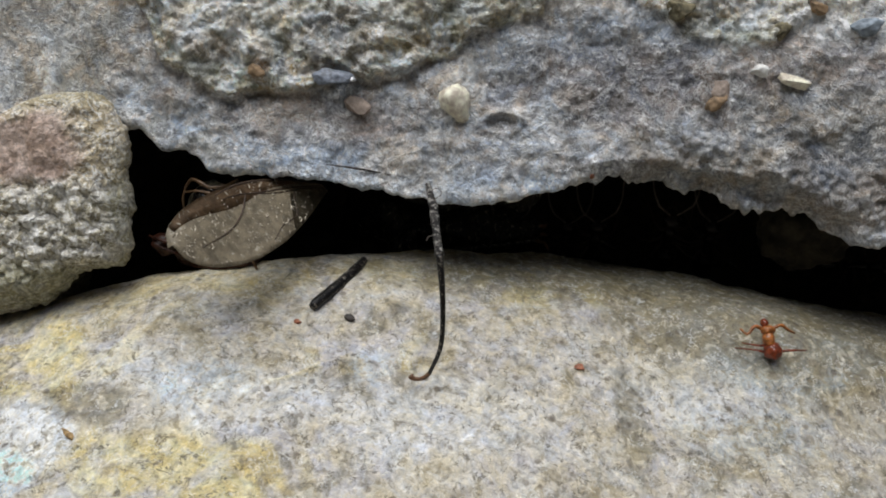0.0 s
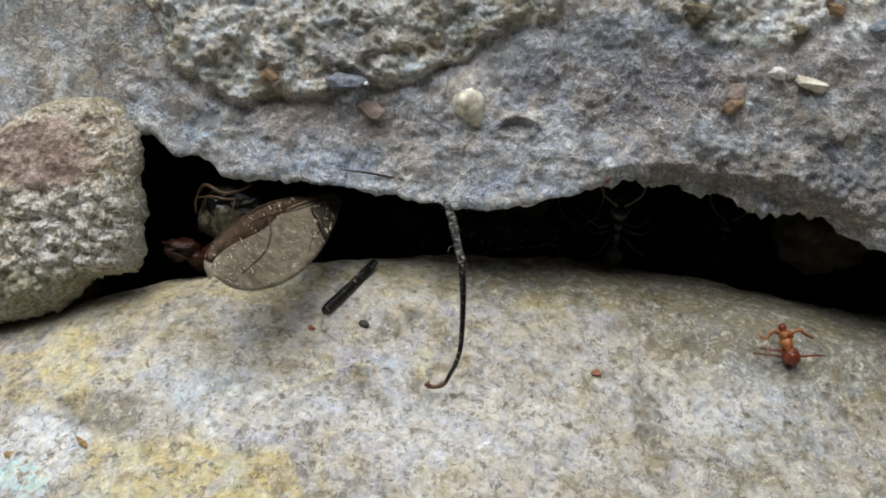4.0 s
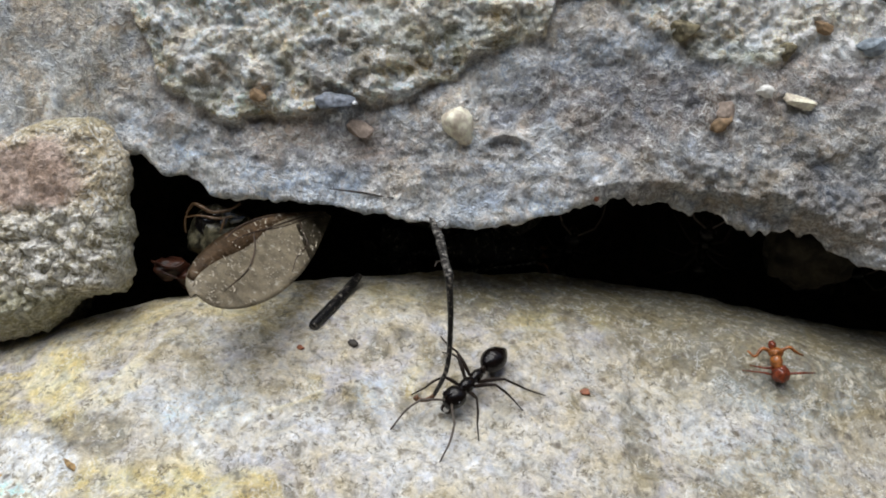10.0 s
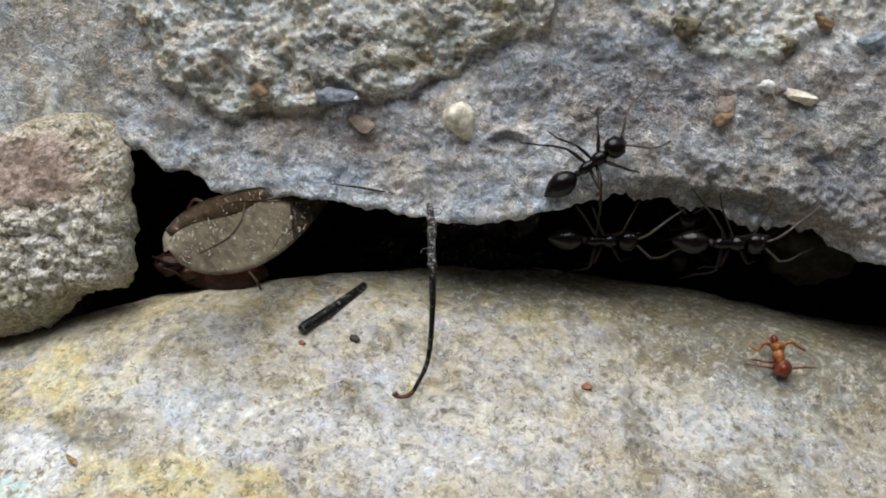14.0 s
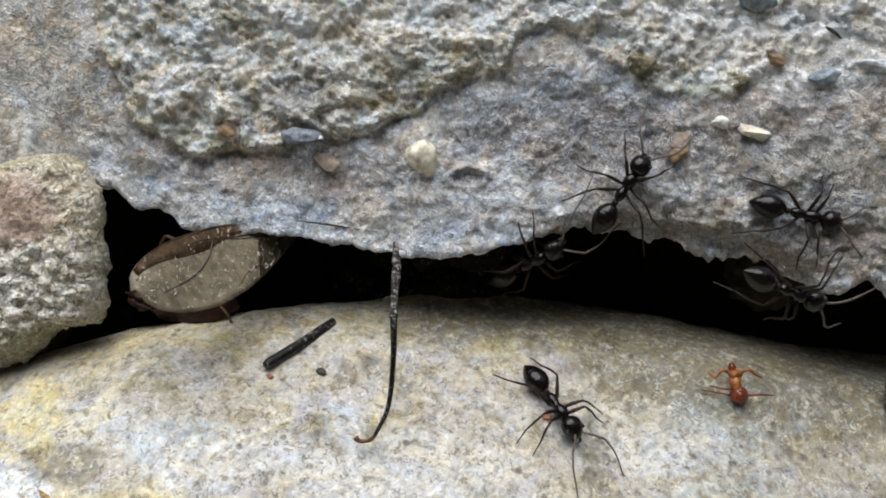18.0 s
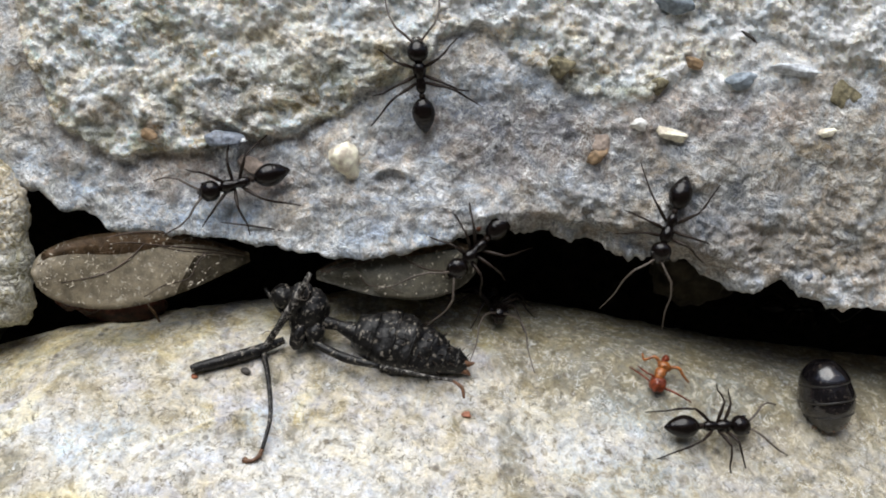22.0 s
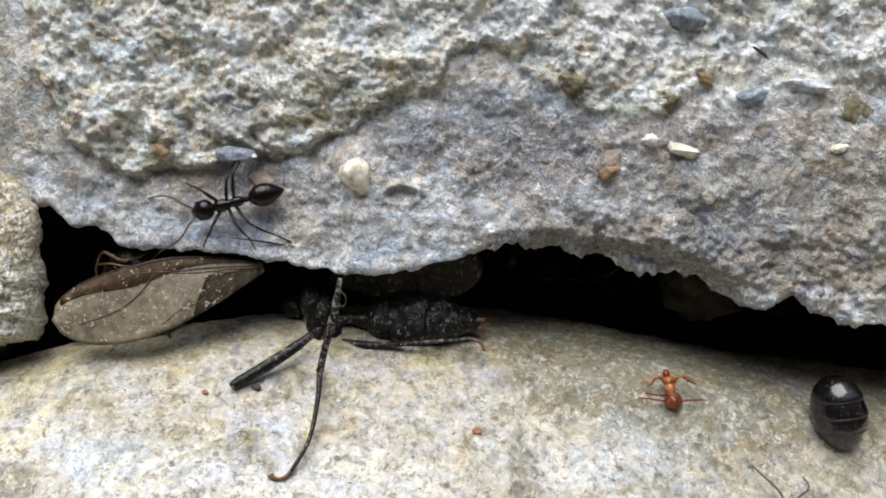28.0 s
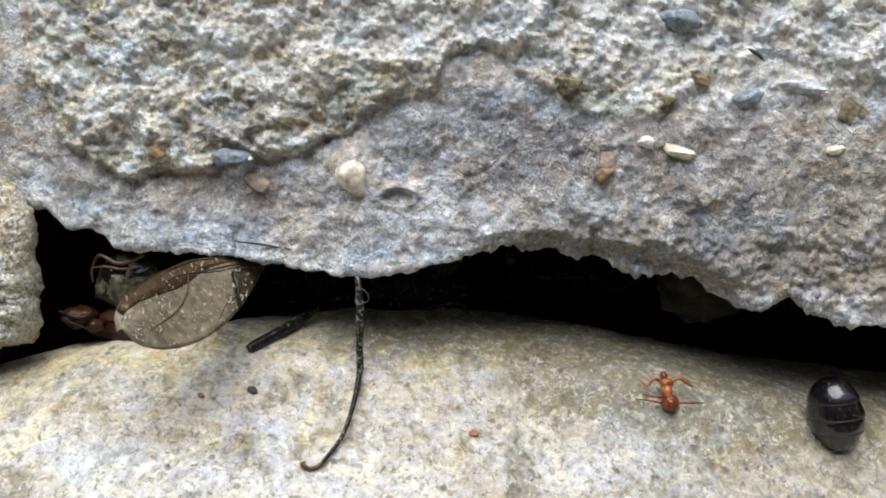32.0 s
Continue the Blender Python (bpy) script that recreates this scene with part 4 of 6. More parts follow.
pebble("pink_grain", on_upper(-2.98, 4.72, 0.10), (0.46, 0.26, 0.38), PINK_GRAIN, "dull pinkish lump set in the grey rock", "grain", (0, 15, 0), 0.35, 19)
pebble("dark_chip", on_upper(16.60, 9.40, 0.65), (0.34, 0.10, 0.06), DARK_CHIP, "thin dark flake lying on the pale crust", "chip", (0, 35, 0), 0.4, 20)
pebble("olive_grain", on_upper(9.35, 8.45, -0.04), (0.58, 0.4, 0.36), OLIVE_GRAIN, "olive grey lump under the pale crust", "grain", (0, 0, 0), 0.4, 21)
pebble("pale_grain", on_upper(19.77, 5.69, 0.05), (0.34, 0.22, 0.18), PALE_GRAIN, "small cream grain on the tan rock", "grain", (0, 0, 0), 0.35, 22)
pebble("pink_grain", on_upper(11.02, 5.31, -0.02), (0.50, 0.26, 0.42), PINK_GRAIN, "tan flaky lump behind a brown grain", "grain", (0, 60, 0), 0.35, 23)
pebble("orange_lichen", on_lower(-14.5, -7.4, -0.02), (0.26, 0.2, 0.1), ORANGE_SPOT, "dull orange lichen spot on the white patch", "lichen", (0, 0, 0), 0.6, 24)
pebble("orange_lichen", on_lower(-12.0, -7.0, -0.02), (0.3, 0.22, 0.1), ORANGE_SPOT, "dull orange lichen spot beside the white patch", "lichen", (0, 40, 0), 0.6, 25)


def red_carcass():
    """The dried remains of a small reddish insect, sitting up on its tail."""
    root = thing("dead_red_insect", "dried rusty red insect remains with splayed legs on the pale rock", "insect")
    bm = bmesh.new()
    egg(bm, (0.08, 0.04, 0.34), (0.34, 0.36, 0.30), 0.1, None, 0.22, 3, 20, 14)
    part("abdomen", bm, RED_HUSK, root)
    bm = bmesh.new()
    egg(bm, (-0.02, 0.48, 0.48), (0.25, 0.34, 0.24), 0, None, 0.2, 5)
    egg(bm, (0.0, 0.80, 0.58), (0.30, 0.20, 0.20), 0, None, 0.25, 6)
    part("thorax", bm, ORANGE_HUSK, root, "amber orange thorax")
    bm = bmesh.new()
    egg(bm, (-0.06, 1.12, 0.62), (0.15, 0.20, 0.14), 0, None, 0.25, 7)
    part("head", bm, RED_HUSK, root)
    for c, r in (([(-0.15, 0.86, 0.55), (-0.50, 0.98, 0.66), (-0.82, 0.72, 0.55), (-1.00, 1.02, 0.45)], 0.085), ([(0.15, 0.86, 0.55), (0.55, 0.96, 0.66), (0.85, 0.82, 0.50), (1.15, 0.74, 0.35)], 0.08),
                 ([(-0.15, 0.30, 0.35), (-0.50, 0.22, 0.50), (-0.95, 0.55, 0.15)], 0.055), ([(0.25, 0.05, 0.25), (0.85, -0.02, 0.40), (1.55, 0.12, 0.05)], 0.06),
                 ([(-0.2, 0.05, 0.25), (-0.65, 0.12, 0.35), (-1.25, 0.42, 0.03)], 0.05)):
        bm = bmesh.new()
        p = curve_pts(c, 5)
        tube(bm, p, taper(len(p), r, r * 0.8, r * 0.45), 6)
        part("leg", bm, ORANGE_HUSK if c[0][1] > 0.8 else RED_HUSK, root)
    return root


def black_gaster():
    """A shiny black abdomen that lies on the ledge."""
    root = thing("dead_black_insect", "shiny black barrel-shaped insect abdomen lying on the ledge", "insect")
    cuts = (0.30, 0.52, 0.74)
    prof = []
    for i in range(61):
        t = i / 60
        r = 1.16 * math.sin(math.pi * (0.05 + 0.91 * t)) ** 0.5
        last = max([c for c in cuts if c <= t], default=0.0)
        r *= 0.97 + 0.05 * min(1.0, (t - last) / 0.16)
        prof.append(((t - 0.5) * 2.9, max(0.02, r)))
    bm = bmesh.new()
    lathe(bm, prof, 36, 0.92, 0.05, 2)
    body = part("abdomen", bm, SHINY, root)
    for c in cuts:
        bm = bmesh.new()
        x = (c - 0.5) * 2.9
        r = float(np.interp(x - 0.03, [p[0] for p in prof], [p[1] for p in prof]))
        lathe(bm, [(x - 0.05, r - 0.03), (x - 0.02, r + 0.012), (x + 0.02, r + 0.012), (x + 0.04, r - 0.05)], 36, 0.92, 0.05, 2)
        part("plate_edge", bm, PLATE_RIM, body)
    bm = bmesh.new()
    rnd = random.Random(4)
    for k in range(16):
        a, x = rnd.uniform(0, 2 * math.pi), rnd.uniform(1.05, 1.42)
        r = float(np.interp(x, [q[0] for q in prof], [q[1] for q in prof])) * 0.97
        foot = Vector((x, r * math.cos(a), 0.92 * r * math.sin(a)))
        tube(bm, [foot, foot + Vector((0.14, 0.10 * math.cos(a), 0.10 * math.sin(a)))], [0.025, 0.008], 4)
    part("bristles", bm, TIP_BROWN, body, "short rusty bristles")
    bm = bmesh.new()
    egg(bm, (1.43, 0.1, 0), (0.14, 0.30, 0.22), 0, None, 0.3, 4)
    part("tip", bm, TIP_BROWN, root, "rusty brown tip")
    return root


GASTER = black_gaster()
CARCASS = red_carcass()


def old_husks():
    """Dry remains that fill the dark hole beside the stone block."""
    root = thing("insect_husk", "dusty olive-black dried insect husk with crumpled amber rims", "insect")
    bm = bmesh.new()
    egg(bm, (0.2, 0.5, -0.55), (1.25, 0.9, 1.15), 0.1, None, 0.22, 3, 48, 34)
    part("shell", bm, OLIVE_HUSK, root)
    bm = bmesh.new()
    egg(bm, (-0.1, -0.05, -0.15), (0.62, 0.42, 0.55), 0.1, None, 0.25, 13, 30, 22)
    part("dome", bm, SHINY, root, "dark glassy domed plate")
    for c, r in (([(-1.05, -0.1, 0.30), (-0.72, -0.4, 0.62), (-0.35, -0.55, 0.50), (0.05, -0.6, 0.30), (0.6, -0.6, 0.36), (1.15, -0.5, 0.62)], 0.085),
                 ([(-1.0, -0.3, 0.12), (-0.4, -0.55, 0.16), (0.3, -0.6, 0.05), (1.0, -0.5, 0.18)], 0.055), ([(-1.12, 0.0, -0.5), (-1.1, -0.2, -0.05), (-0.95, -0.3, 0.35)], 0.05),
                 ([(0.35, -0.5, -0.5), (0.5, -0.65, -0.2), (0.55, -0.6, 0.12)], 0.05)):
        bm = bmesh.new()
        p = curve_pts(c, 6)
        tube(bm, p, taper(len(p), r * 0.6, r, r * 0.6), 8)
        part("rim", bm, AMBER, root, "amber brown rim")
    for k, c in enumerate(((0.72, -0.45, 0.22), (0.98, -0.3, 0.02), (0.5, -0.4, -0.02))):
        bm = bmesh.new()
        egg(bm, c, (0.36 - 0.05 * k, 0.14, 0.12), 0.2, Matrix.Rotation(radians(20 - 35 * k), 3, "Y"), 0.3, 6 + k, 18, 12)
        part("plate", bm, CLEAR_SCALE, root, "glossy blue-grey scale")
    at(root, -8.9, 1.6, 1.3)
    root = thing("insect_husk", "dark red-brown curled insect husk in the hole", "insect")
    bm = bmesh.new()
    egg(bm, (0, 0, 0), (0.75, 0.7, 0.45), 0, None, 0.25, 8, 30, 20)
    egg(bm, (0.7, -0.2, -0.35), (0.4, 0.4, 0.3), 0, None, 0.3, 9, 20, 14)
    part("shell", bm, DARK_RED, root)
    for c, r in (([(-0.6, -0.6, 0.3), (-0.1, -0.78, 0.12), (0.4, -0.75, 0.05), (0.7, -0.6, 0.25)], 0.08), ([(-0.5, -0.6, 0.0), (0.0, -0.75, -0.2), (0.5, -0.7, -0.4)], 0.06)):
        bm = bmesh.new()
        p = curve_pts(c, 6)
        tube(bm, p, taper(len(p), r * 0.5, r, r * 0.5), 8)
        part("rim", bm, DARK_RED, root)
    at(root, -10.6, 1.6, -0.6)
    root = thing("insect_husk", "reddish brown rounded husk under the wing", "insect")
    bm = bmesh.new()
    egg(bm, (0, 0, 0.1), (1.75, 0.7, 0.70), 0, None, 0.14, 12, 40, 28)
    part("shell", bm, DARK_RED, root)
    for c in ([(-1.2, -0.3, 0.3), (-0.3, -0.72, 0.35), (0.9, -0.55, 0.3)], [(1.1, -0.5, 0.2), (1.45, -0.6, -0.2), (1.6, -0.5, -0.6)]):
        bm = bmesh.new()
        p = curve_pts(c, 5)
        tube(bm, p, 0.06, 6)
        part("rim", bm, AMBER if c[0][0] > 0 else DARK_RED, root)
    at(root, -8.7, 2.2, -1.1)


old_husks()


def sliver(c, r, material, label):
    bm = bmesh.new()
    p = curve_pts(c, 6)
    tube(bm, p, taper(len(p), r * 0.3, r, r * 0.2), 7)
    ob = part("sliver", bm, material, None)
    return tagged(ob, label, "sliver")


# an added dark strip that stands in for a crack's darkness
sliver([on_upper(-4.21, 2.45, 0.12), on_upper(-3.00, 2.30, 0.16), on_upper(-1.60, 2.05, 0.12)], 0.05, DARK_CHIP, "thin dark strip added for a dark crack along the rock's lip")


# ---- the ants ----


def build_ant():
    root = thing("ant", "black long-legged ant with long thin feelers", "ant", "ants on the rock")
    bm = bmesh.new()
    egg(bm, (0, 0, 0), (0.46, 0.41, 0.35), 0.16, None, 0, 0, 22, 16)
    head = at(part("head", bm, ANT_BLACK, root), 1.38, 0, 0.66, 0, 18, 0)
    for s in (1, -1):
        bm = bmesh.new()
        egg(bm, (0.08, s * 0.34, 0.15), (0.10, 0.06, 0.09), 0, None, 0, 0, 10, 8)
        part("eye", bm, SHINY, head)
        bm = bmesh.new()
        p = curve_pts([(0.36, s * 0.16, -0.08), (0.52, s * 0.14, -0.11), (0.58, s * 0.03, -0.13)], 4)
        tube(bm, p, taper(len(p), 0.07, 0.05, 0.02), 6)
        part("mandible", bm, ANT_BROWN, head)
        bm = bmesh.new()
        p = curve_pts([(0.25, s * 0.12, 0.16), (0.55, s * 0.42, 0.38), (0.85, s * 0.75, 0.48)], 4)
        tube(bm, p, taper(len(p), 0.045, 0.048), 6)
        q = curve_pts([(0.85, s * 0.75, 0.48), (1.45, s * 0.98, 0.34), (2.25, s * 1.08, 0.05), (3.15, s * 1.35, -0.32)], 6)
        tube(bm, q, taper(len(q), 0.044, 0.038, 0.030, 0.018), 6)
        part("antenna", bm, FEELER, head, "thin grey-brown feeler")
    bm = bmesh.new()
    lathe(bm, [(-0.28, 0.05), (-0.22, 0.15), (-0.05, 0.21), (0.15, 0.20), (0.27, 0.155), (0.36, 0.175), (0.5, 0.25), (0.68, 0.27), (0.85, 0.22), (0.97, 0.11), (1.02, 0.05)], 16, 1.1)
    at(part("thorax", bm, ANT_BLACK, root), 0, 0, 0.64)
    bm = bmesh.new()
    egg(bm, (0, 0, 0), (0.13, 0.13, 0.20), 0, None, 0, 0, 12, 10)
    at(part("petiole", bm, ANT_BROWN, root), -0.36, 0, 0.60)
    prof = []
    for i in range(40):
        t = i / 39
        r = 0.46 * math.sin(math.pi * (0.06 + 0.94 * t ** 0.86)) ** 0.78 if t < 1 else 0.012
        for edge in (0.30, 0.56, 0.76, 0.90):
            r -= 0.016 * math.exp(-((t - edge) / 0.014) ** 2)
        prof.append((-1.42 * t, max(0.012, r)))
    bm = bmesh.new()
    lathe(bm, prof, 22, 0.92)
    at(part("gaster", bm, ANT_BLACK, root, "glossy black gaster"), -0.45, 0, 0.66, 0, -8, 0)
    feet = [((0.72, 0.16, 0.52), [(0.36, 0.56, 0.46), (0.82, 1.00, -0.12), (1.14, 1.34, -0.50)]),
            ((0.42, 0.16, 0.52), [(-0.10, 0.76, 0.48), (-0.28, 1.42, -0.12), (-0.26, 1.90, -0.50)]),
            ((0.14, 0.16, 0.52), [(-0.55, 0.72, 0.54), (-1.30, 1.22, -0.08), (-1.95, 1.62, -0.50)])]
    for s in (1, -1):
        for k, (hip, way) in enumerate(feet):
            bm = bmesh.new()
            knee, ankle, toe = (Vector((x, s * y, z)) for x, y, z in way)
            a = curve_pts([(0, 0, 0), knee * 0.5 + Vector((0, 0, 0.05)), knee], 4)
            tube(bm, a, taper(len(a), 0.060, 0.078, 0.046), 7)
            b = curve_pts([knee, (knee + ankle) / 2 + Vector((0, s * 0.04, 0.02)), ankle], 4)
            tube(bm, b, taper(len(b), 0.042, 0.048, 0.034), 7)
            c = curve_pts([ankle, (ankle + toe) / 2, toe], 3)
            tube(bm, c, taper(len(c), 0.036, 0.022), 6)
            leg = at(part("leg", bm, ANT_BROWN, root), hip[0], s * hip[1], hip[2])
            leg["step"] = (k + (s > 0)) % 2
    return root


ANT = build_ant()


# ---- the dead winged insect ----
def wing(name, parent, material, long, wide, label, flip=1):
    """A wing along +x from its hinge; its chord lies along z and it faces -y."""
    bm = bmesh.new()
    n, m = 46, 14
    grid = []
    for i in range(n + 1):
        t = i / n
        tip = math.sqrt(max(0.0, 1 - max(0.0, (t - 0.60) / 0.40) ** 2.3)) + 0.0005
        up = wide * 0.42 * tip * (0.16 + 0.84 * math.sin(math.pi / 2 * min(1, t / 0.5)))
        dn = wide * 0.52 * tip * (0.10 + 0.90 * math.sin(math.pi / 2 * min(1, t / 0.7)))
        col = []
        for j in range(m + 1):
            v = j / m
            z = -dn + (up + dn) * v
            y = -0.30 * math.sin(math.pi * t) * (1 - 0.6 * v) + 0.05 * math.sin(9 * t + 5 * v) + 0.25 * v * v
            col.append((long * t, y, z * flip))
        grid.append(col)
    sides = []
    for d in (-0.012, 0.012):
        sides.append([[bm.verts.new((x, y + d, z)) for x, y, z in col] for col in grid])
    for s, g2 in enumerate(sides):
        for i in range(n):
            for j in range(m):
                f = (g2[i][j], g2[i + 1][j], g2[i + 1][j + 1], g2[i][j + 1])
                bm.faces.new(f if s == 0 else f[::-1])
    for i in range(n):
        for j in (0, m):
            bm.faces.new((sides[0][i][j], sides[0][i + 1][j], sides[1][i + 1][j], sides[1][i][j]))
    for j in range(m):
        for i in (0, n):
            bm.faces.new((sides[0][i][j], sides[0][i][j + 1], sides[1][i][j + 1], sides[1][i][j]))
    w = part(name, bm, material, parent, label)

    def spot(t, v):
        i, j = t * n, v * m
        i0, j0 = min(n - 1, int(i)), min(m - 1, int(j))
        a, b, c, d = (Vector(grid[i0 + p][j0 + q]) for p, q in ((0, 0), (1, 0), (0, 1), (1, 1)))
        return a.lerp(b, i - i0).lerp(c.lerp(d, i - i0), j - j0)

    lines = [([(0.02, 0.96), (0.3, 0.97), (0.6, 0.97), (0.97, 0.78)], 0.040), ([(0.03, 0.70), (0.22, 0.74), (0.42, 0.78), (0.60, 0.86), (0.86, 0.84)], 0.034),
             ([(0.50, 0.82), (0.58, 0.62), (0.70, 0.46), (0.88, 0.34)], 0.034), ([(0.06, 0.58), (0.20, 0.66), (0.26, 0.48), (0.31, 0.20), (0.42, 0.20), (0.52, 0.10)], 0.030),
             ([(0.20, 0.66), (0.34, 0.70), (0.46, 0.80)], 0.026)]
    bm = bmesh.new()
    band = [[bm.verts.new(Vector(spot(t, v)) + Vector((0, -0.022, 0))) for v in (1.0, 0.95, 0.89, 0.84 - 0.13 * math.exp(-((t - 0.60) / 0.24) ** 2))] for t in (0.02 + 0.93 * k / 30 for k in range(31))]
    for a, b in zip(band, band[1:]):
        for k in range(3):
            bm.faces.new((a[k], a[k + 1], b[k + 1], b[k]))
    bmesh.ops.solidify(bm, geom=bm.faces[:], thickness=0.02)
    part("leading_edge", bm, WING_EDGE, w, "dark brown stiff leading edge")
    bm = bmesh.new()
    fold = [[bm.verts.new(Vector(spot(t * (1 - 0.5 * v), v)) + Vector((0, -0.03, 0))) for v in (0.0, 0.15, 0.3, 0.45, 0.6)] for t in (0.02 + 0.36 * k / 8 for k in range(9))]
    for a, b in zip(fold, fold[1:]):
        for k in range(4):
            bm.faces.new((a[k], a[k + 1], b[k + 1], b[k]))
    bmesh.ops.solidify(bm, geom=bm.faces[:], thickness=0.02)
    part("folded_lobe", bm, WING_FOLD if material is WING else WING_SHADED, w, "olive folded lobe at the wing's root")
    rnd = random.Random(31)
    bm = bmesh.new()
    for k in range(170 if material is WING else 50):
        t, v = rnd.uniform(0.16, 0.97), rnd.uniform(0.03, 0.97)
        c, a, e = spot(t, v) + Vector((0, -0.035, 0)), rnd.uniform(0, math.pi), rnd.choice((0.024, 0.03, 0.034, 0.04, 0.055, 0.085, 0.13))
        u, w2 = Vector((math.cos(a), 0, math.sin(a))) * e, Vector((-math.sin(a), 0, math.cos(a))) * rnd.uniform(0.020, 0.044)
        top = bm.verts.new(c + Vector((0, -0.025, 0)))
        ring = [bm.verts.new(c + d) for d in (u, w2, -u, -w2)]
        for i in range(4):
            bm.faces.new((ring[i], ring[(i + 1) % 4], top))
        bm.faces.new(ring[::-1])
    tagged(part("dust", bm, DUST, w, "pale dust flecks", False), kind="stuff")
    for c, r in lines:
        bm = bmesh.new()
        p = [Vector(spot(t, v)) + Vector((0, -0.02, 0)) for t, v in c]
        p = curve_pts(p, 5)
        tube(bm, p, taper(len(p), r, r, r * 0.4), 6)
        part("vein", bm, VEIN, w)
    return w


DEAD = thing("dead_winged_insect", "dead black winged insect with dusty brown wings in the crack", "insect")


def dead_body():
    bm = bmesh.new()
    egg(bm, (0.15, 0, 0.1), (0.75, 0.75, 1.0), 0.1, None, 0.15, 2, 36, 26)
    egg(bm, (-0.35, -0.3, 0.55), (0.5, 0.5, 0.7), 0, None, 0.15, 8, 24, 18)
    egg(bm, (0.05, -0.4, -0.85), (0.35, 0.4, 0.6), 0, None, 0.15, 5, 20, 16)
    egg(bm, (0.6, -0.3, -0.6), (0.4, 0.4, 0.5), 0, None, 0.15, 9, 20, 16)
    part("thorax", bm, HUSK_BLACK, DEAD)
    bm = bmesh.new()
    egg(bm, (-1.1, 0.6, 0.3), (0.55, 0.5, 0.5), 0, None, 0.15, 6, 22, 16)
    part("head", bm, HUSK_BLACK, DEAD)
    bm = bmesh.new()
    p = curve_pts([(0.7, 0, -0.1), (1.4, 0, -0.05), (2.25, 0, -0.1)], 5)
    tube(bm, p, taper(len(p), 0.3, 0.22, 0.45), 14)
    part("waist", bm, HUSK_BLACK, DEAD)
    prof, cuts = [], (0.17, 0.34, 0.50, 0.65, 0.79, 0.90)
    for i in range(80):
        t = i / 79
        r = 1.2 * math.sin(math.pi * (0.10 + 0.86 * t)) ** 0.62 * (1.05 - 0.30 * t)
        last = max([c for c in cuts if c <= t], default=0.0)
        r *= 1.0 + 0.055 * min(1.0, (t - last) / 0.13)
        prof.append((2.1 + 4.7 * t, max(0.03, r)))
    bm = bmesh.new()
    lathe(bm, prof, 36, 1.0, 0.18, 3)
    for w in bm.verts:
        f = noise.noise(w.co * 1.1) * 0.16 + noise.noise(w.co * 2.9) * 0.10
        w.co.y, w.co.z = w.co.y * (1 + f), w.co.z * (1 + f)
    ab = part("abdomen", bm, HUSK_BLACK, DEAD, "black ringed abdomen with pale dust")
    for c in cuts:
        x = 2.1 + 4.7 * c
        r = float(np.interp(x - 0.03, [p[0] for p in prof], [p[1] for p in prof]))
        bm = bmesh.new()
        lathe(bm, [(x - 0.07, r - 0.05), (x - 0.03, r + 0.010), (x + 0.01, r + 0.008), (x + 0.04, r - 0.06)], 36, 1.0, 0.20, 3)
        part("ring_edge", bm, HUSK_BLACK, ab)
    rnd = random.Random(8)
    bm = bmesh.new()
    for k in range(46):
        a, x = rnd.uniform(0, 2 * math.pi), rnd.uniform(4.6, 6.75)
        r = float(np.interp(x, [q[0] for q in prof], [q[1] for q in prof])) * 0.95
        h = rnd.uniform(0.18, 0.42)
        foot = Vector((x, r * math.cos(a), r * math.sin(a)))
        tube(bm, [foot, foot + Vector((0.6 * h, h * math.cos(a), h * math.sin(a)))], [0.035, 0.01], 5)
    part("bristles", bm, ANT_BROWN, ab, "short dark bristles at the tail")
    for dz, up in ((0.12, 0.25), (-0.22, -0.30)):
        bm = bmesh.new()
        p = curve_pts([(6.5, -0.1, dz), (6.85, -0.15, dz), (7.05, -0.12, up)], 4)
        tube(bm, p, taper(len(p), 0.16, 0.12, 0.03), 8)
        part("tail_hook", bm, TIP_BROWN, ab, "rusty brown tail hook")
    # the hind leg folded under the abdomen
    bm = bmesh.new()
    p = curve_pts([(0.7, -0.5, -0.95), (2.1, -0.9, -1.05), (3.5, -1.2, -0.90)], 5)
    tube(bm, p, taper(len(p), 0.16, 0.20, 0.11), 9)
    hind = part("hind_leg", bm, HUSK_BLACK, DEAD)
    bm = bmesh.new()
    p = curve_pts([(3.5, -1.2, -0.90), (5.0, -1.3, -0.72), (6.35, -1.4, -0.52)], 5)
    tube(bm, p, taper(len(p), 0.10, 0.08, 0.06), 8)
    part("shin", bm, HUSK_DUSTY, hind)
    bm = bmesh.new()
    p = curve_pts([(6.35, -1.4, -0.52), (6.75, -1.5, -0.65), (6.95, -1.6, -1.0)], 4)
    tube(bm, p, taper(len(p), 0.06, 0.08, 0.05), 7)
    part("foot", bm, TIP_BROWN, hind)
    # a middle leg reaching back into the dark
    bm = bmesh.new()
    p = curve_pts([(-0.2, 0.2, -0.5), (-1.0, 0.7, -0.3), (-2.0, 1.2, 0.3)], 5)
    tube(bm, p, taper(len(p), 0.14, 0.12, 0.08), 8)
    part("middle_leg", bm, HUSK_BLACK, DEAD)


dead_body()
WING_A = wing("wing", DEAD, WING, 8.3, 3.15, "dusty grey-brown wing with dark veins", -1)
WING_B = wing("wing", DEAD, WING_SHADED, 6.6, 2.7, "olive translucent wing behind the body, darkened for the crack's shade")

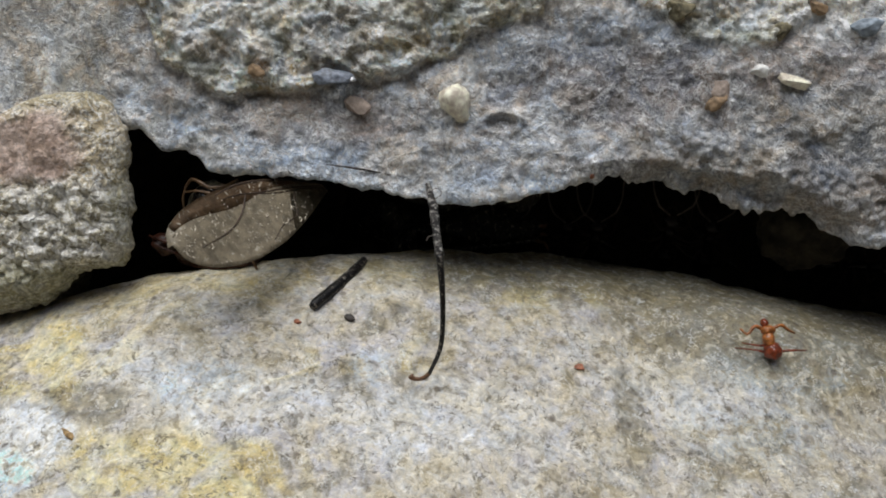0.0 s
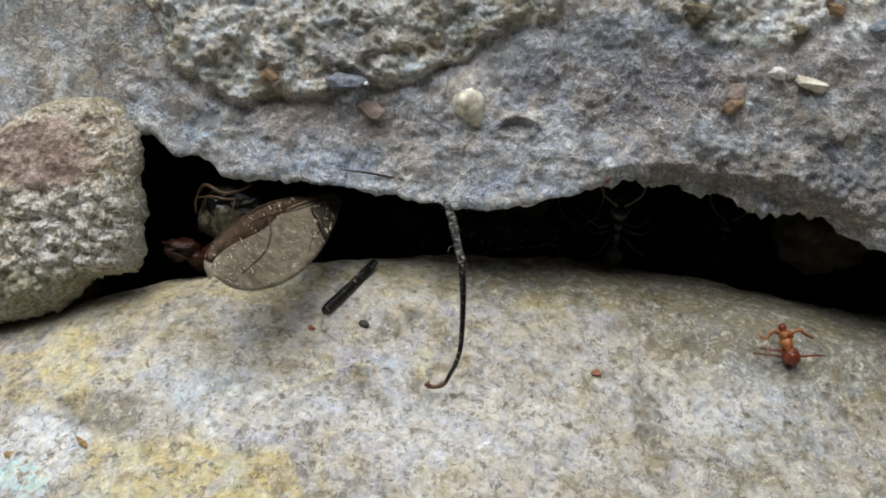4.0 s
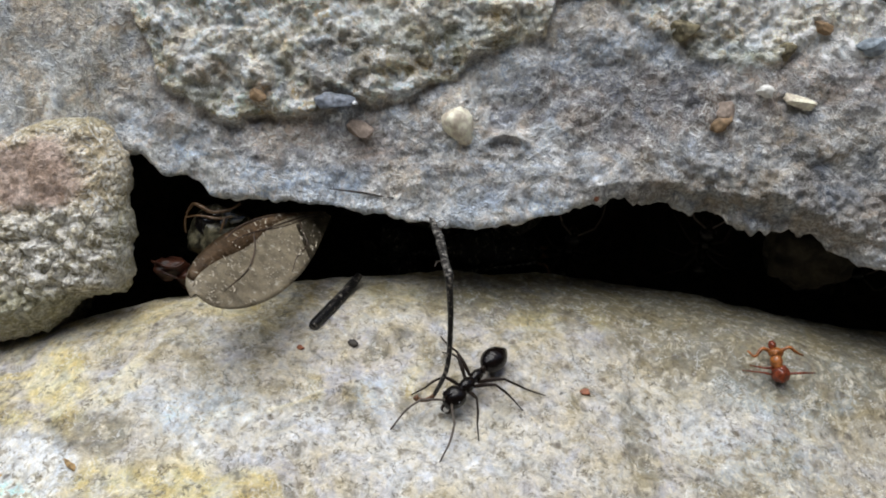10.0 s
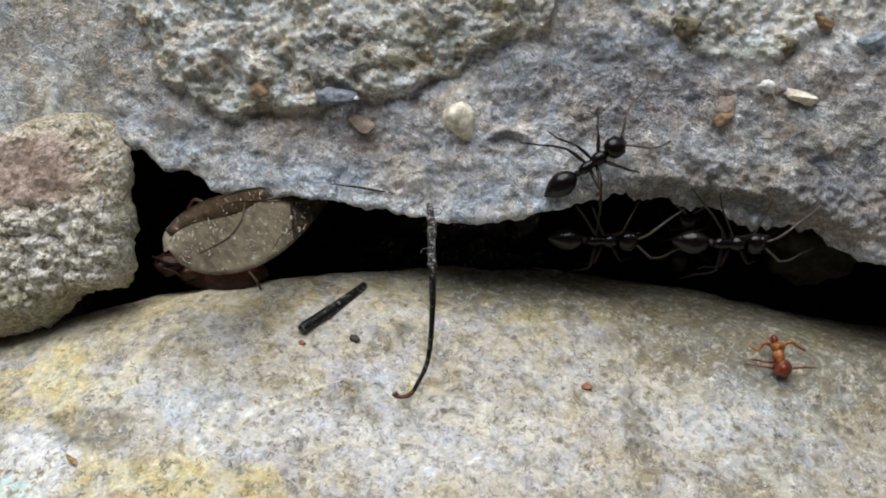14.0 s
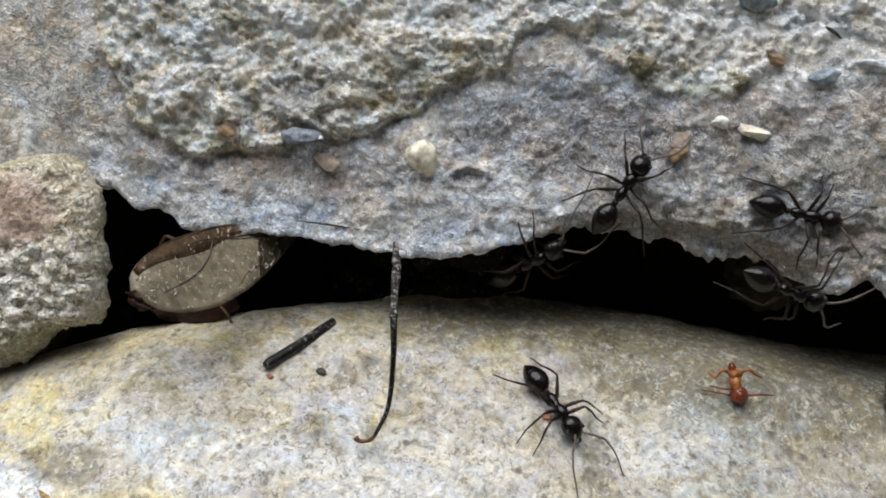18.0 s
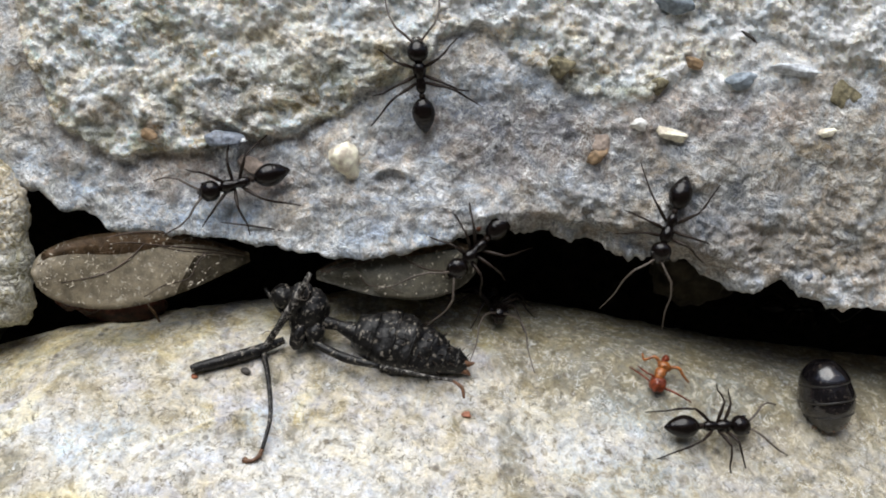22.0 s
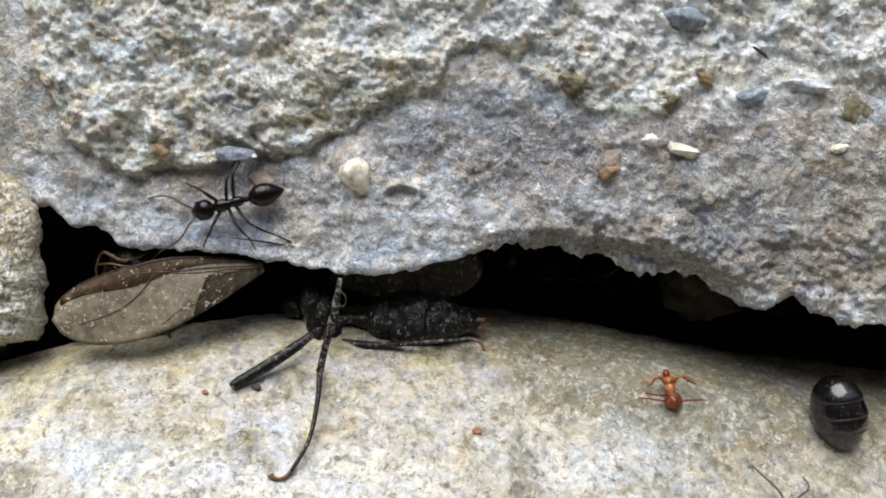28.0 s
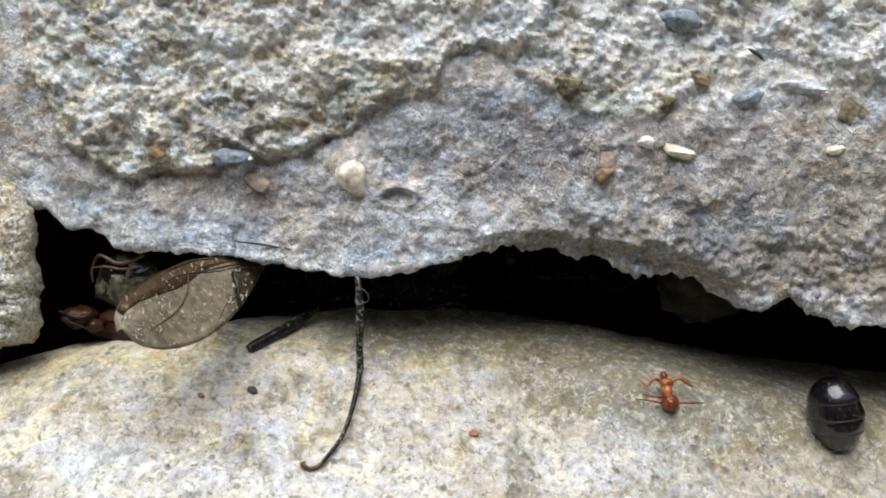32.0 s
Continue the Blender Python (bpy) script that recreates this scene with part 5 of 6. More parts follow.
bm = bmesh.new()
p = curve_pts([(0, 0, 0), (1.4, 0.03, 0.06), (2.7, -0.05, 0.02), (3.9, 0, 0)], 7)
tube(bm, p, taper(len(p), 0.10, 0.17, 0.16, 0.13, 0.15), 10)
for w in bm.verts:
    w.co += 0.035 * noise.noise_vector(w.co * 2.6)
THIGH = part("thigh", bm, HUSK_DUSTY, DEAD, "dusty black thigh of the hanging leg")
for ctrl in ([(0.45, -0.10, 0.12), (0.62, -0.2, 0.36), (0.92, -0.2, 0.42), (1.05, -0.15, 0.20), (0.95, -0.1, 0.10)], [(2.9, -0.05, -0.10), (3.0, -0.1, -0.28), (3.2, -0.1, -0.36)]):
    bm = bmesh.new()
    p = curve_pts(ctrl, 5)
    tube(bm, p, 0.015, 5)
    part("thread", bm, FEELER, THIGH, "thin curled grey thread")
bm = bmesh.new()
p = curve_pts([(0, 0, 0), (1.5, -0.25, 0.38), (3.2, -0.3, 0.62), (4.5, -0.1, 0.42)], 8)
tube(bm, p, taper(len(p), 0.13, 0.10, 0.085, 0.075), 9)
SHIN = part("shin", bm, HUSK_BLACK, DEAD, "long thin curved black shin")
bm = bmesh.new()
p = curve_pts([(4.5, -0.1, 0.42), (4.74, -0.03, 0.30), (4.88, 0, 0.10), (4.90, 0.0, -0.12), (4.82, 0.0, -0.22)], 5)
tube(bm, p, taper(len(p), 0.075, 0.085, 0.07, 0.09, 0.12), 8)
part("foot", bm, TIP_BROWN, SHIN, "rusty brown foot")
bm = bmesh.new()
p = curve_pts([(0, 0, 0), (0.9, 0, 0.05), (2.2, 0, 0.03), (3.5, 0, -0.06), (3.75, 0, -0.04)], 7)
tube(bm, p, taper(len(p), 0.15, 0.22, 0.24, 0.20, 0.13), 12)
STUMP = part("stump_leg", bm, HUSK_BLACK, DEAD, "thick black broken-off leg")


# ---- what moves ----
ROOT_AT = {}


def surface(kind, x, z, y):
    """Foot point and outward normal on a stone, or under the lip."""
    if kind == "C":
        return Vector((x, y, z)), Vector((0, -0.75, -0.66)).normalized()
    f = upper_front if kind == "U" else lower_front
    d = 0.5
    y0 = float(f(x, z))
    n = Vector(((float(f(x + d, z)) - float(f(x - d, z))) / (2 * d), -1.0, (float(f(x, z + d)) - float(f(x, z - d))) / (2 * d)))
    if kind == "U":
        n = Vector((n.x * 0.4, -1.0, n.z * 0.4))
    return Vector((x, y0, z)), n.normalized()


def stand(rows):
    """Poses of an ant from (seconds, stone, x, z, heading[, depth])."""
    out = []
    for t, kind, x, z, head, *rest in rows:
        p, n = surface(kind, x, z, rest[0] if rest else 0.0)
        a = radians(head)
        f = Vector((math.cos(a), -(n.x * math.cos(a) + n.z * math.sin(a)) / n.y, math.sin(a))).normalized()
        s = n.cross(f)
        m = Matrix((f, s, n)).transposed().to_4x4()
        out.append((t, Matrix.Translation(p * MM) @ m))
    return out


def stride(ant, rows):
    """Swings an ant's legs in two sets of three as it walks."""
    ts, phase, prev = [], 0.0, None
    for (t0, a), (t1, b) in zip(rows, rows[1:]):
        d = (b.translation - a.translation).length / MM
        turn = math.degrees(a.to_quaternion().rotation_difference(b.to_quaternion()).angle)
        rate = min(3.0, (d / 1.6 + turn / 70) / max(0.1, t1 - t0))
        n = max(1, int(round((t1 - t0) / 0.1))) if rate > 0.15 else 1
        for k in range(n):
            ts.append((t0 + (t1 - t0) * k / n, phase + rate * (t1 - t0) * k / n, min(1.0, rate)))
        phase += rate * (t1 - t0)
    ts.append((rows[-1][0], phase, 0.0))
    for leg in ant.children:
        if "step" not in leg:
            continue
        hip = leg.matrix_basis.translation.copy()
        off = math.pi * leg["step"] + (1.3 if hip.x > 0.0006 else 0)
        rest = 7 * math.sin(hip.x * 9000 + hip.y * 5000 + ts[0][1])
        walk(leg, [(t, Matrix.Translation(hip) @ pose(0, 0, 0, 0, 0, rest + (6 + 14 * k) * math.sin(2 * math.pi * ph + off))) for t, ph, k in ts])


def settle(rows):
    """The dead insect's own poses: (seconds, x, y, z, tilt)."""
    for t, x, y, z, a in rows:
        ROOT_AT[t] = pose(x * MM, y * MM, z * MM, 0, -a, 0)
    return [(t, m) for t, m in ROOT_AT.items()]


def reach(rows, side=(0, -1, 0)):
    """A limb's poses in the insect's space: from one point towards another, (seconds, x, y, z, x, y, z)."""
    out = []
    for t, x, y, z, u, v, w in rows:
        a = (Vector((u, v, w)) - Vector((x, y, z))).normalized()
        face = Vector(side)
        s = (face - a * face.dot(a)).normalized()
        m = Matrix((a, -s, a.cross(-s))).transposed().to_4x4()
        out.append((t, ROOT_AT[t].inverted() @ Matrix.Translation(Vector((x, y, z)) * MM) @ m))
    return out


GASTER.matrix_basis = pose(0.020203, 0.000884, -0.004956, -20, 82, 5)


def motions():
    rows = stand([
        (0, "C", 10.469, -0.015, 90, 7.465),
        (1.2, "C", 8.503, 0.881, 90, 3.465),
        (1.6, "C", 7.416, 0.952, 90, 0.08),
        (2, "U", 7.368, 2.667, 70),
        (2.25, "U", 9.147, 2.802, 10),
        (2.5, "U", 11.172, 2.403, -5),
        (3, "U", 17.624, 1.503, -10),
        (3.5, "U", 20.996, 1.603, 0),
        (5.5, "U", 30.384, 2.491, 10),
        (32, "U", 36.852, 4.697, 10),
    ])
    ant = ANT
    first = rows
    rows = stand([
        (0, "C", 7.289, -0.285, 90, 8.465),
        (4, "C", 6.968, 0.396, 90, 4.465),
        (4.8, "C", 6.787, 1.214, 85, -0.032),
        (5.5, "U", 7.601, 3.874, 65),
        (6, "U", 7.814, 4.021, 63),
        (6.5, "U", 7.755, 3.718, 58),
        (6.8, "U", 6.793, 2.521, 120),
        (7, "C", 5.627, 1.288, 180, 1.665),
        (8, "C", 2.272, 0.634, 200, 2.457),
        (8.5, "C", 2.64, 0.554, 250, 2.462),
        (8.8, "L", 3.005, -1.674, 275),
        (9, "L", 3.064, -2.533, 288),
        (9.3, "L", 3.410, -2.861, 330),
        (9.5, "L", 3.511, -2.930, 345),
        (9.75, "L", 2.614, -4.102, 280),
        (10, "L", 1.312, -4.868, 220),
        (10.2, "L", 1.577, -3.728, 130),
        (10.4, "C", 2.957, -0.141, 90, 4.465),
        (11, "C", 6.529, 0.298, 90, 4.465),
        (11.5, "C", 4.831, 1.165, 90, 2.665),
        (12, "C", 5.169, 0.856, 85, 2.365),
        (12.5, "U", 4.997, 2.630, 82),
        (13, "U", 5.067, 2.692, 80),
        (13.5, "U", 4.903, 2.453, 88),
        (14, "U", 5.427, 3.012, 35),
        (14.25, "U", 5.336, 2.706, -5),
        (14.5, "U", 4.819, 2.420, -45),
        (15.3, "C", 5.929, 1.068, -80, 2.465),
        (16.5, "C", 4.698, 1.145, -90, 1.065),
        (16.8, "L", 5.265, -2.943, -80),
        (17, "L", 5.467, -4.828, -62),
        (17.5, "L", 5.324, -4.931, -80),
        (18, "L", 5.440, -4.894, -55),
        (18.5, "L", 5.870, -5.040, -12),
        (19, "L", 6.226, -5.130, -18),
        (19.5, "L", 5.385, -3.255, -55),
        (20, "L", 6.332, -3.571, -60),
        (20.5, "L", 8.809, -6.016, -10),
        (21, "L", 10.709, -5.851, 0),
        (21.5, "L", 13.456, -5.986, 3),
        (22, "L", 14.882, -6.136, -3),
        (22.5, "L", 16.487, -8.240, -38),
        (23, "L", 18.390, -9.879, -40),
        (25.5, "L", 18.339, -10.023, 40),
        (27.5, "L", 17.737, -9.994, 80),
        (28, "L", 16.788, -9.508, 75),
        (28.4, "L", 16.008, -8.402, 110),
        (28.7, "L", 14.548, -7.489, 150),
        (29, "L", 12.094, -9.095, 200),
        (30, "L", 11.093, -10.303, 200),
        (32, "L", 11.124, -10.298, 200),
    ])
    ant = copy_thing(ANT, pose(0, 0, 0))
    walk(ant, rows)
    stride(ant, rows)
    rows = stand([
        (0, "L", 21.513, -8.604, 180),
        (14.5, "L", 21.402, -8.142, 180),
        (18.2, "L", 23.226, -7.829, 170),
        (18.6, "L", 20.820, -7.109, 165),
        (19, "L", 16.226, -6.830, 155),
        (19.5, "L", 6.514, -6.046, 140),
        (20, "L", 5.448, -5.368, 88),
        (20.5, "L", 2.802, -3.173, 85),
        (21, "L", 2.773, -3.827, 80),
        (21.25, "L", 4.577, -3.804, 20),
        (21.5, "L", 6.416, -3.612, -60),
        (22, "L", 6.769, -1.775, -80),
        (22.4, "C", 7.01, 0.128, -60, 3.465),
        (23.5, "C", 10.509, 0.661, -10, 2.001),
        (24, "C", 11.507, 0.7, -15, 2.864),
        (24.5, "C", 11.489, 0.816, -12, 3.165),
        (25.2, "C", 9.986, 0.831, -10, 4.465),
        (27.5, "C", 10.077, 0.649, 0, 8.465),
        (32, "C", 10.261, 0.823, 0, 8.465),
    ])
    ant = copy_thing(ANT, pose(0, 0, 0))
    walk(ant, rows)
    stride(ant, rows)
    rows = stand([
        (0, "U", 21.729, 1.681, 180),
        (14.5, "U", 19.728, 2.189, 90),
        (15.5, "U", 17.713, 2.268, 20),
        (16.5, "U", 15.162, 2.369, 5),
        (17, "U", 15.014, 2.321, 3),
        (17.5, "U", 15.551, 2.322, 0),
        (18, "U", 15.135, 2.509, -15),
        (18.5, "U", 14.836, 2.513, -30),
        (19, "U", 15.183, 2.500, -12),
        (19.5, "U", 15.223, 2.221, -43),
        (20, "U", 15.432, 2.251, -40),
        (20.5, "U", 15.013, 2.217, -58),
        (21, "U", 14.812, 2.252, -75),
        (21.5, "U", 13.941, 2.152, -100),
        (22, "U", 13.630, 2.317, -110),
        (22.25, "U", 12.289, 2.779, -140),
        (22.5, "U", 10.969, 3.017, -165),
        (23, "U", 10.895, 2.912, -155),
        (23.5, "U", 10.498, 3.526, -195),
        (24, "U", 10.158, 4.016, -232),
        (24.25, "U", 9.815, 3.806, -205),
        (24.5, "U", 9.267, 3.532, -185),
        (24.75, "U", 8.486, 2.922, -140),
        (25, "U", 7.711, 1.859, -105),
        (25.5, "C", 7.116, 1.128, -95, 1.702),
        (27.5, "C", 7.361, 0.68, -90, 8.465),
        (32, "C", 7.547, 0.862, -90, 8.465),
    ])
    ant = copy_thing(ANT, pose(0, 0, 0))
    walk(ant, rows)
    stride(ant, rows)
    rows = stand([
        (0, "C", 12.547, -0.259, 90, 8.465),
        (14.5, "C", 9.978, 0.681, 90, 4.465),
        (15.5, "C", 8.576, 0.942, 90, 1.173),
        (16, "C", 8.028, 1.581, 90, -0.447),
        (16.5, "U", 7.990, 2.671, 92),
        (17, "U", 7.833, 2.628, 105),
        (17.5, "U", 8.539, 4.074, 62),
        (18, "U", 8.442, 3.310, 55),
        (18.25, "C", 9.085, 3.22, 25, 0.014),
        (18.5, "C", 9.268, 2.195, 0, 0.258),
        (19, "C", 9.34, 1.749, -20, 0.519),
        (19.5, "C", 9.47, 1.335, -35, 0.487),
        (20, "C", 8.773, 0.044, -88, 0.371),
        (20.25, "C", 7.539, 0.118, -150, 0.804),
        (20.5, "C", 6.669, 0.199, -170, 1.026),
        (21, "C", 6.4, 0.399, -170, 1.122),
        (21.5, "C", 6.295, 0.451, -170, 1.165),
        (22, "U", 5.902, 1.463, -137),
        (22.5, "U", 5.438, 2.074, -137),
        (23, "U", 5.310, 1.952, -118),
        (23.5, "U", 4.975, 1.536, -92),
        (24, "U", 5.375, 2.847, -58),
        (24.25, "U", 4.453, 2.198, -90),
        (24.5, "U", 3.516, 2.039, -112),
        (24.75, "U", 2.042, 2.773, -160),
        (25, "U", 0.018, 4.112, -195),
        (25.5, "U", -1.193, 4.064, -165),
        (26.5, "U", -2.154, 3.647, -140),
        (27.5, "U", -2.909, 3.121, -125),
        (27.8, "U", -4.039, 3.524, -160),
        (28, "U", -3.847, 3.878, -166),
        (28.5, "U", -4.302, 3.999, -170),
        (29, "U", -5.263, 4.169, -184),
        (29.4, "U", -5.062, 4.499, -190),
        (29.6, "U", -3.625, 5.050, -140),
        (29.8, "U", -1.970, 4.482, -80),
        (30, "U", -0.335, 2.878, -62),
        (30.2, "U", -0.405, 2.999, -70),
        (30.5, "U", -1.098, 3.178, -88),
        (30.8, "U", -1.335, 2.837, -92),
        (31, "U", -1.230, 1.941, -90),
        (31.2, "C", -1.684, 1.685, -95, 1.065),
        (31.5, "C", -2.164, 0.919, -100, 3.465),
        (32, "C", -2.57, 0.851, -100, 6.465),
    ])
    ant = copy_thing(ANT, pose(0, 0, 0))
    walk(ant, rows)
    stride(ant, rows)
    rows = stand([
        (0, "C", 6.105, -0.289, 90, 9.465),
        (13, "C", 5.631, 0.408, 60, 6.465),
        (14, "C", 6.021, 0.726, 0, 2.061),
        (14.5, "C", 7.113, 0.764, 10, 1.814),
        (16.5, "C", 6.301, 0.493, 0, 4.465),
        (17.5, "C", 4.829, 0.805, 10, 1.665),
        (18, "C", 4.816, 1.006, 30, 1.665),
        (18.5, "C", 5.064, 1.124, 60, 1.465),
        (19, "C", 5.143, 1.478, 105, 0.865),
        (19.5, "U", 4.912, 3.898, 94),
        (20, "U", 4.096, 7.604, 96),
        (20.5, "U", 4.535, 7.511, 60),
        (21, "U", 4.269, 7.534, 57),
        (21.5, "U", 4.292, 7.679, 60),
        (22, "U", 3.775, 7.785, 95),
        (22.5, "U", 1.467, 11.738, 105),
        (23, "U", 1.533, 12.048, 105),
        (23.6, "U", 1.040, 14.766, 105),
        (25.5, "U", 0.256, 17.006, 110),
        (32, "U", 0.511, 17.319, 110),
    ])
    ant = copy_thing(ANT, pose(0, 0, 0))
    walk(ant, rows)
    stride(ant, rows)
    rows = stand([
        (0, "C", 3.418, -0.302, 90, 9.465),
        (14.5, "C", 3.192, 0.353, 90, 9.465),
        (18.5, "C", 5.875, 1.976, 60, 5.465),
        (19.5, "C", 7.113, 1.244, 0, 4.465),
        (20, "C", 7.121, 1.601, -60, 1.11),
        (20.3, "U", 7.312, 1.944, -95),
        (20.5, "U", 7.358, 2.078, -100),
        (20.75, "U", 4.635, 2.592, -140),
        (21, "U", 1.807, 3.466, -165),
        (21.25, "U", -0.163, 3.478, -175),
        (21.5, "U", -2.080, 3.639, -184),
        (22, "U", -3.204, 4.005, -165),
        (22.25, "U", -3.501, 2.741, -125),
        (22.5, "C", -3.628, 1.664, -108, -1.735),
        (22.75, "L", -4.741, -2.625, -115),
        (23, "L", -4.643, -4.708, -127),
        (23.5, "L", -5.310, -4.918, -157),
        (23.75, "L", -8.464, -5.753, -160),
        (23.95, "L", -13.067, -6.974, -155),
        (25.5, "L", -14.078, -7.275, -150),
        (32, "L", -13.952, -6.983, -150),
    ])
    ant = copy_thing(ANT, pose(0, 0, 0))
    walk(ant, rows)
    stride(ant, rows)
    rows = stand([
        (0, "C", 19.554, -1.028, 0, 9.465),
        (13, "C", 15.373, -0.099, 0, 6.465),
        (13.7, "C", 11.542, 0.576, 0, 1.956),
        (14, "C", 10.668, 0.591, 0, 0.791),
        (14.5, "C", 9.665, 0.639, 10, 0.981),
        (16.5, "C", 13.328, 0.233, 0, 3.465),
        (17.5, "C", 13.051, 0.111, -10, 0.394),
        (18, "C", 14.001, 0.091, -20, -1.777),
        (18.5, "C", 14.676, -1.078, -5, -0.856),
        (19, "C", 18.391, -1.424, -10, -0.464),
        (19.5, "C", 19.959, -1.413, 0, 4.465),
        (20.5, "C", 21.854, -1.724, 0, 8.465),
        (32, "C", 21.536, -0.782, 0, 9.465),
    ])
    ant = copy_thing(ANT, pose(0, 0, 0))
    walk(ant, rows)
    stride(ant, rows)
    walk(ANT, first)
    stride(ANT, first)
    walk(DEAD, settle([
        (0, -1.912, 8, 0.179, 0),
        (1, -1.865, 8, 0.177, 0),
        (2, -1.914, 8, 0.179, 0),
        (3, -1.98, 8, 0.208, 0),
        (4.5, -1.924, 8, 0.166, 0),
        (6, -2.018, 8, 0.106, 0),
        (7, -2.065, 8, 0.182, 0),
        (8, -2.072, 8, 0.036, 0),
        (9, -2.068, 8, 0.026, 0),
        (10, -2.077, 8, 0.093, 0),
        (11, -2.067, 8, 0.079, 0),
        (12, -2.103, 8, 0.109, 0),
        (13, -2.072, 8, 0.019, 0),
        (13.5, -2.089, 8, -0.031, 0),
        (14, -2.342, 7.5, -0.357, 0),
        (14.5, -2.332, 7.5, -0.44, 0),
        (15.5, -2.323, 7.5, -0.481, 0),
        (16.5, -2.339, 7.5, -0.521, 0),
        (17, -2.298, 7.5, -0.554, 0),
        (17.5, -2.384, 7.5, -0.698, 0),
        (18, -2.464, 7.5, -0.739, 0),
        (18.5, -2.661, 7.5, -0.836, 0),
        (19, -2.894, 7.5, -0.903, 0),
        (19.5, -2.962, 7.3, -1.107, 0),
        (19.75, -2.335, 4.875, -1.094, -1.500),
        (20, -1.707, 2.45, -1.08, -3),
        (20.5, -1.382, 1.05, -1.396, -13),
        (21, -1.007, 0.45, -1.254, -19),
        (21.5, -0.965, 0.45, -1.253, -19),
        (22, -0.959, 0.45, -1.232, -19),
        (22.5, -0.996, 0.45, -1.376, -20),
        (23, -1.045, 0.45, -1.2, -20),
        (23.5, -1.025, 0.45, -1.206, -19),
        (24, -0.695, 0.45, -1.139, -17),
        (24.5, -0.645, 0.45, -1.096, -16),
        (25, -0.63, 0.45, -1.076, -16),
        (25.5, -0.667, 0.45, -1.137, -14),
        (26.5, -0.918, 1.483, -1.109, -8),
        (27.5, -1.179, 2.341, -0.969, -3),
        (28, -1.072, 2.671, -0.93, -3),
        (28.5, -1.317, 4.5, -0.722, 2),
        (29, -1.578, 7.2, -0.58, 2),
        (30, -1.518, 7.6, -0.42, 2),
        (31, -1.509, 7.6, -0.461, 2),
        (32, -1.48, 7.6, -0.337, 2),
    ]))
    walk(WING_A, reach([
        (0, -4.482, 2.5, 1.742, -8.839, -4.15, -0.688),
        (1, -4.45, 2.5, 1.761, -8.841, -4.1, -0.697),
        (2, -4.465, 2.5, 1.753, -8.792, -4.15, -0.72),
        (3, -4.457, 2.5, 1.545, -7.972, -4.45, -1.348),
        (4.5, -4.401, 2.5, 1.547, -7.835, -4.4, -1.489),
        (6, -4.485, 2.5, 1.538, -7.999, -4.4, -1.477),
        (7, -4.457, 2.5, 1.638, -8.064, -4.3, -1.429),
        (8, -4.47, 2.5, 1.632, -8.113, -4.3, -1.441),
        (9, -4.465, 2.5, 1.603, -8.108, -4.3, -1.433),
        (10, -4.48, 2.5, 1.627, -8.087, -4.35, -1.361),
        (11, -4.383, 2.5, 1.772, -8.022, -4.3, -1.278),
        (12, -4.477, 2.5, 1.679, -8.124, -4.3, -1.414),
        (13, -4.475, 2.5, 1.675, -8.136, -4.25, -1.439),
        (13.5, -4.602, 2.5, 1.994, -8.618, -4.2, -0.838),
        (14, -4.616, 2.5, 2.042, -9.057, -4.2, -0.057),
        (14.5, -4.6, 2.5, 1.969, -9.111, -4.2, 0.012),
        (15.5, -4.564, 2.5, 2.006, -9.133, -4.15, 0.052),
        (16.5, -4.529, 2.5, 2.044, -9.156, -4.1, 0.091),
        (17, -4.567, 2.5, 1.91, -9.12, -4.2, 0.097),
        (17.5, -4.625, 2.5, 1.939, -9.108, -4.25, 0.157),
        (18, -4.596, 2.4, 2.014, -9.082, -4.3, 0.008),
        (18.5, -4.515, 2.2, 1.959, -8.968, -4.6, 0.315),
        (19, -4.534, 2, 1.752, -8.917, -4.85, 0.108),
        (19.5, -4.681, 2, 1.737, -9.236, -4.75, 0.059),
        (19.75, -4.381, 1.225, 1.604, -10.538, -2.475, -0.173),
        (20, -4.081, 0.450, 1.471, -11.839, -0.200, -0.404),
        (20.5, -3.556, 1.6, 0.976, -11.437, -1.9, 0.706),
        (21, -3.368, 1.6, 1.19, -11.733, -2.15, 0.597),
        (21.5, -3.36, 1.6, 1.195, -11.679, -2.2, 0.565),
        (22, -3.338, 1.6, 0.992, -11.596, -2.05, 0.643),
        (22.5, -3.573, 1.6, 0.957, -11.9, -2.05, 0.577),
        (23, -3.306, 1.6, 1.161, -11.671, -2, 0.76),
        (23.5, -3.258, 1.6, 1.163, -11.6, -2, 0.501),
        (24, -3.185, 1.6, 1.292, -11.469, -2, 0.406),
        (24.5, -3.195, 1.6, 1.292, -11.435, -1.95, 0.326),
        (25, -3.229, 1.6, 1.282, -11.389, -1.95, 0.284),
        (25.5, -3.382, 1.6, 1.204, -11.368, -1.85, 0.188),
        (26.5, -3.363, 1.7, 1.223, -10.971, -1.45, 0.053),
        (27.5, -3.100, 0.450, 1.299, -10.954, -0.050, -0.169),
        (28, -3.083, 0.900, 1.232, -10.840, -0.600, -0.553),
        (28.5, -3.027, 1.8, 1.501, -8.722, -4, -0.209),
        (29, -3.128, 2, 1.53, -8.178, -4.3, -0.396),
        (30, -3.142, 2, 1.48, -7.706, -4.55, -0.778),
        (31, -3.051, 2, 1.413, -7.278, -4.85, -0.62),
        (32, -3.115, 2, 1.478, -6.648, -5.25, -0.417),
    ]))
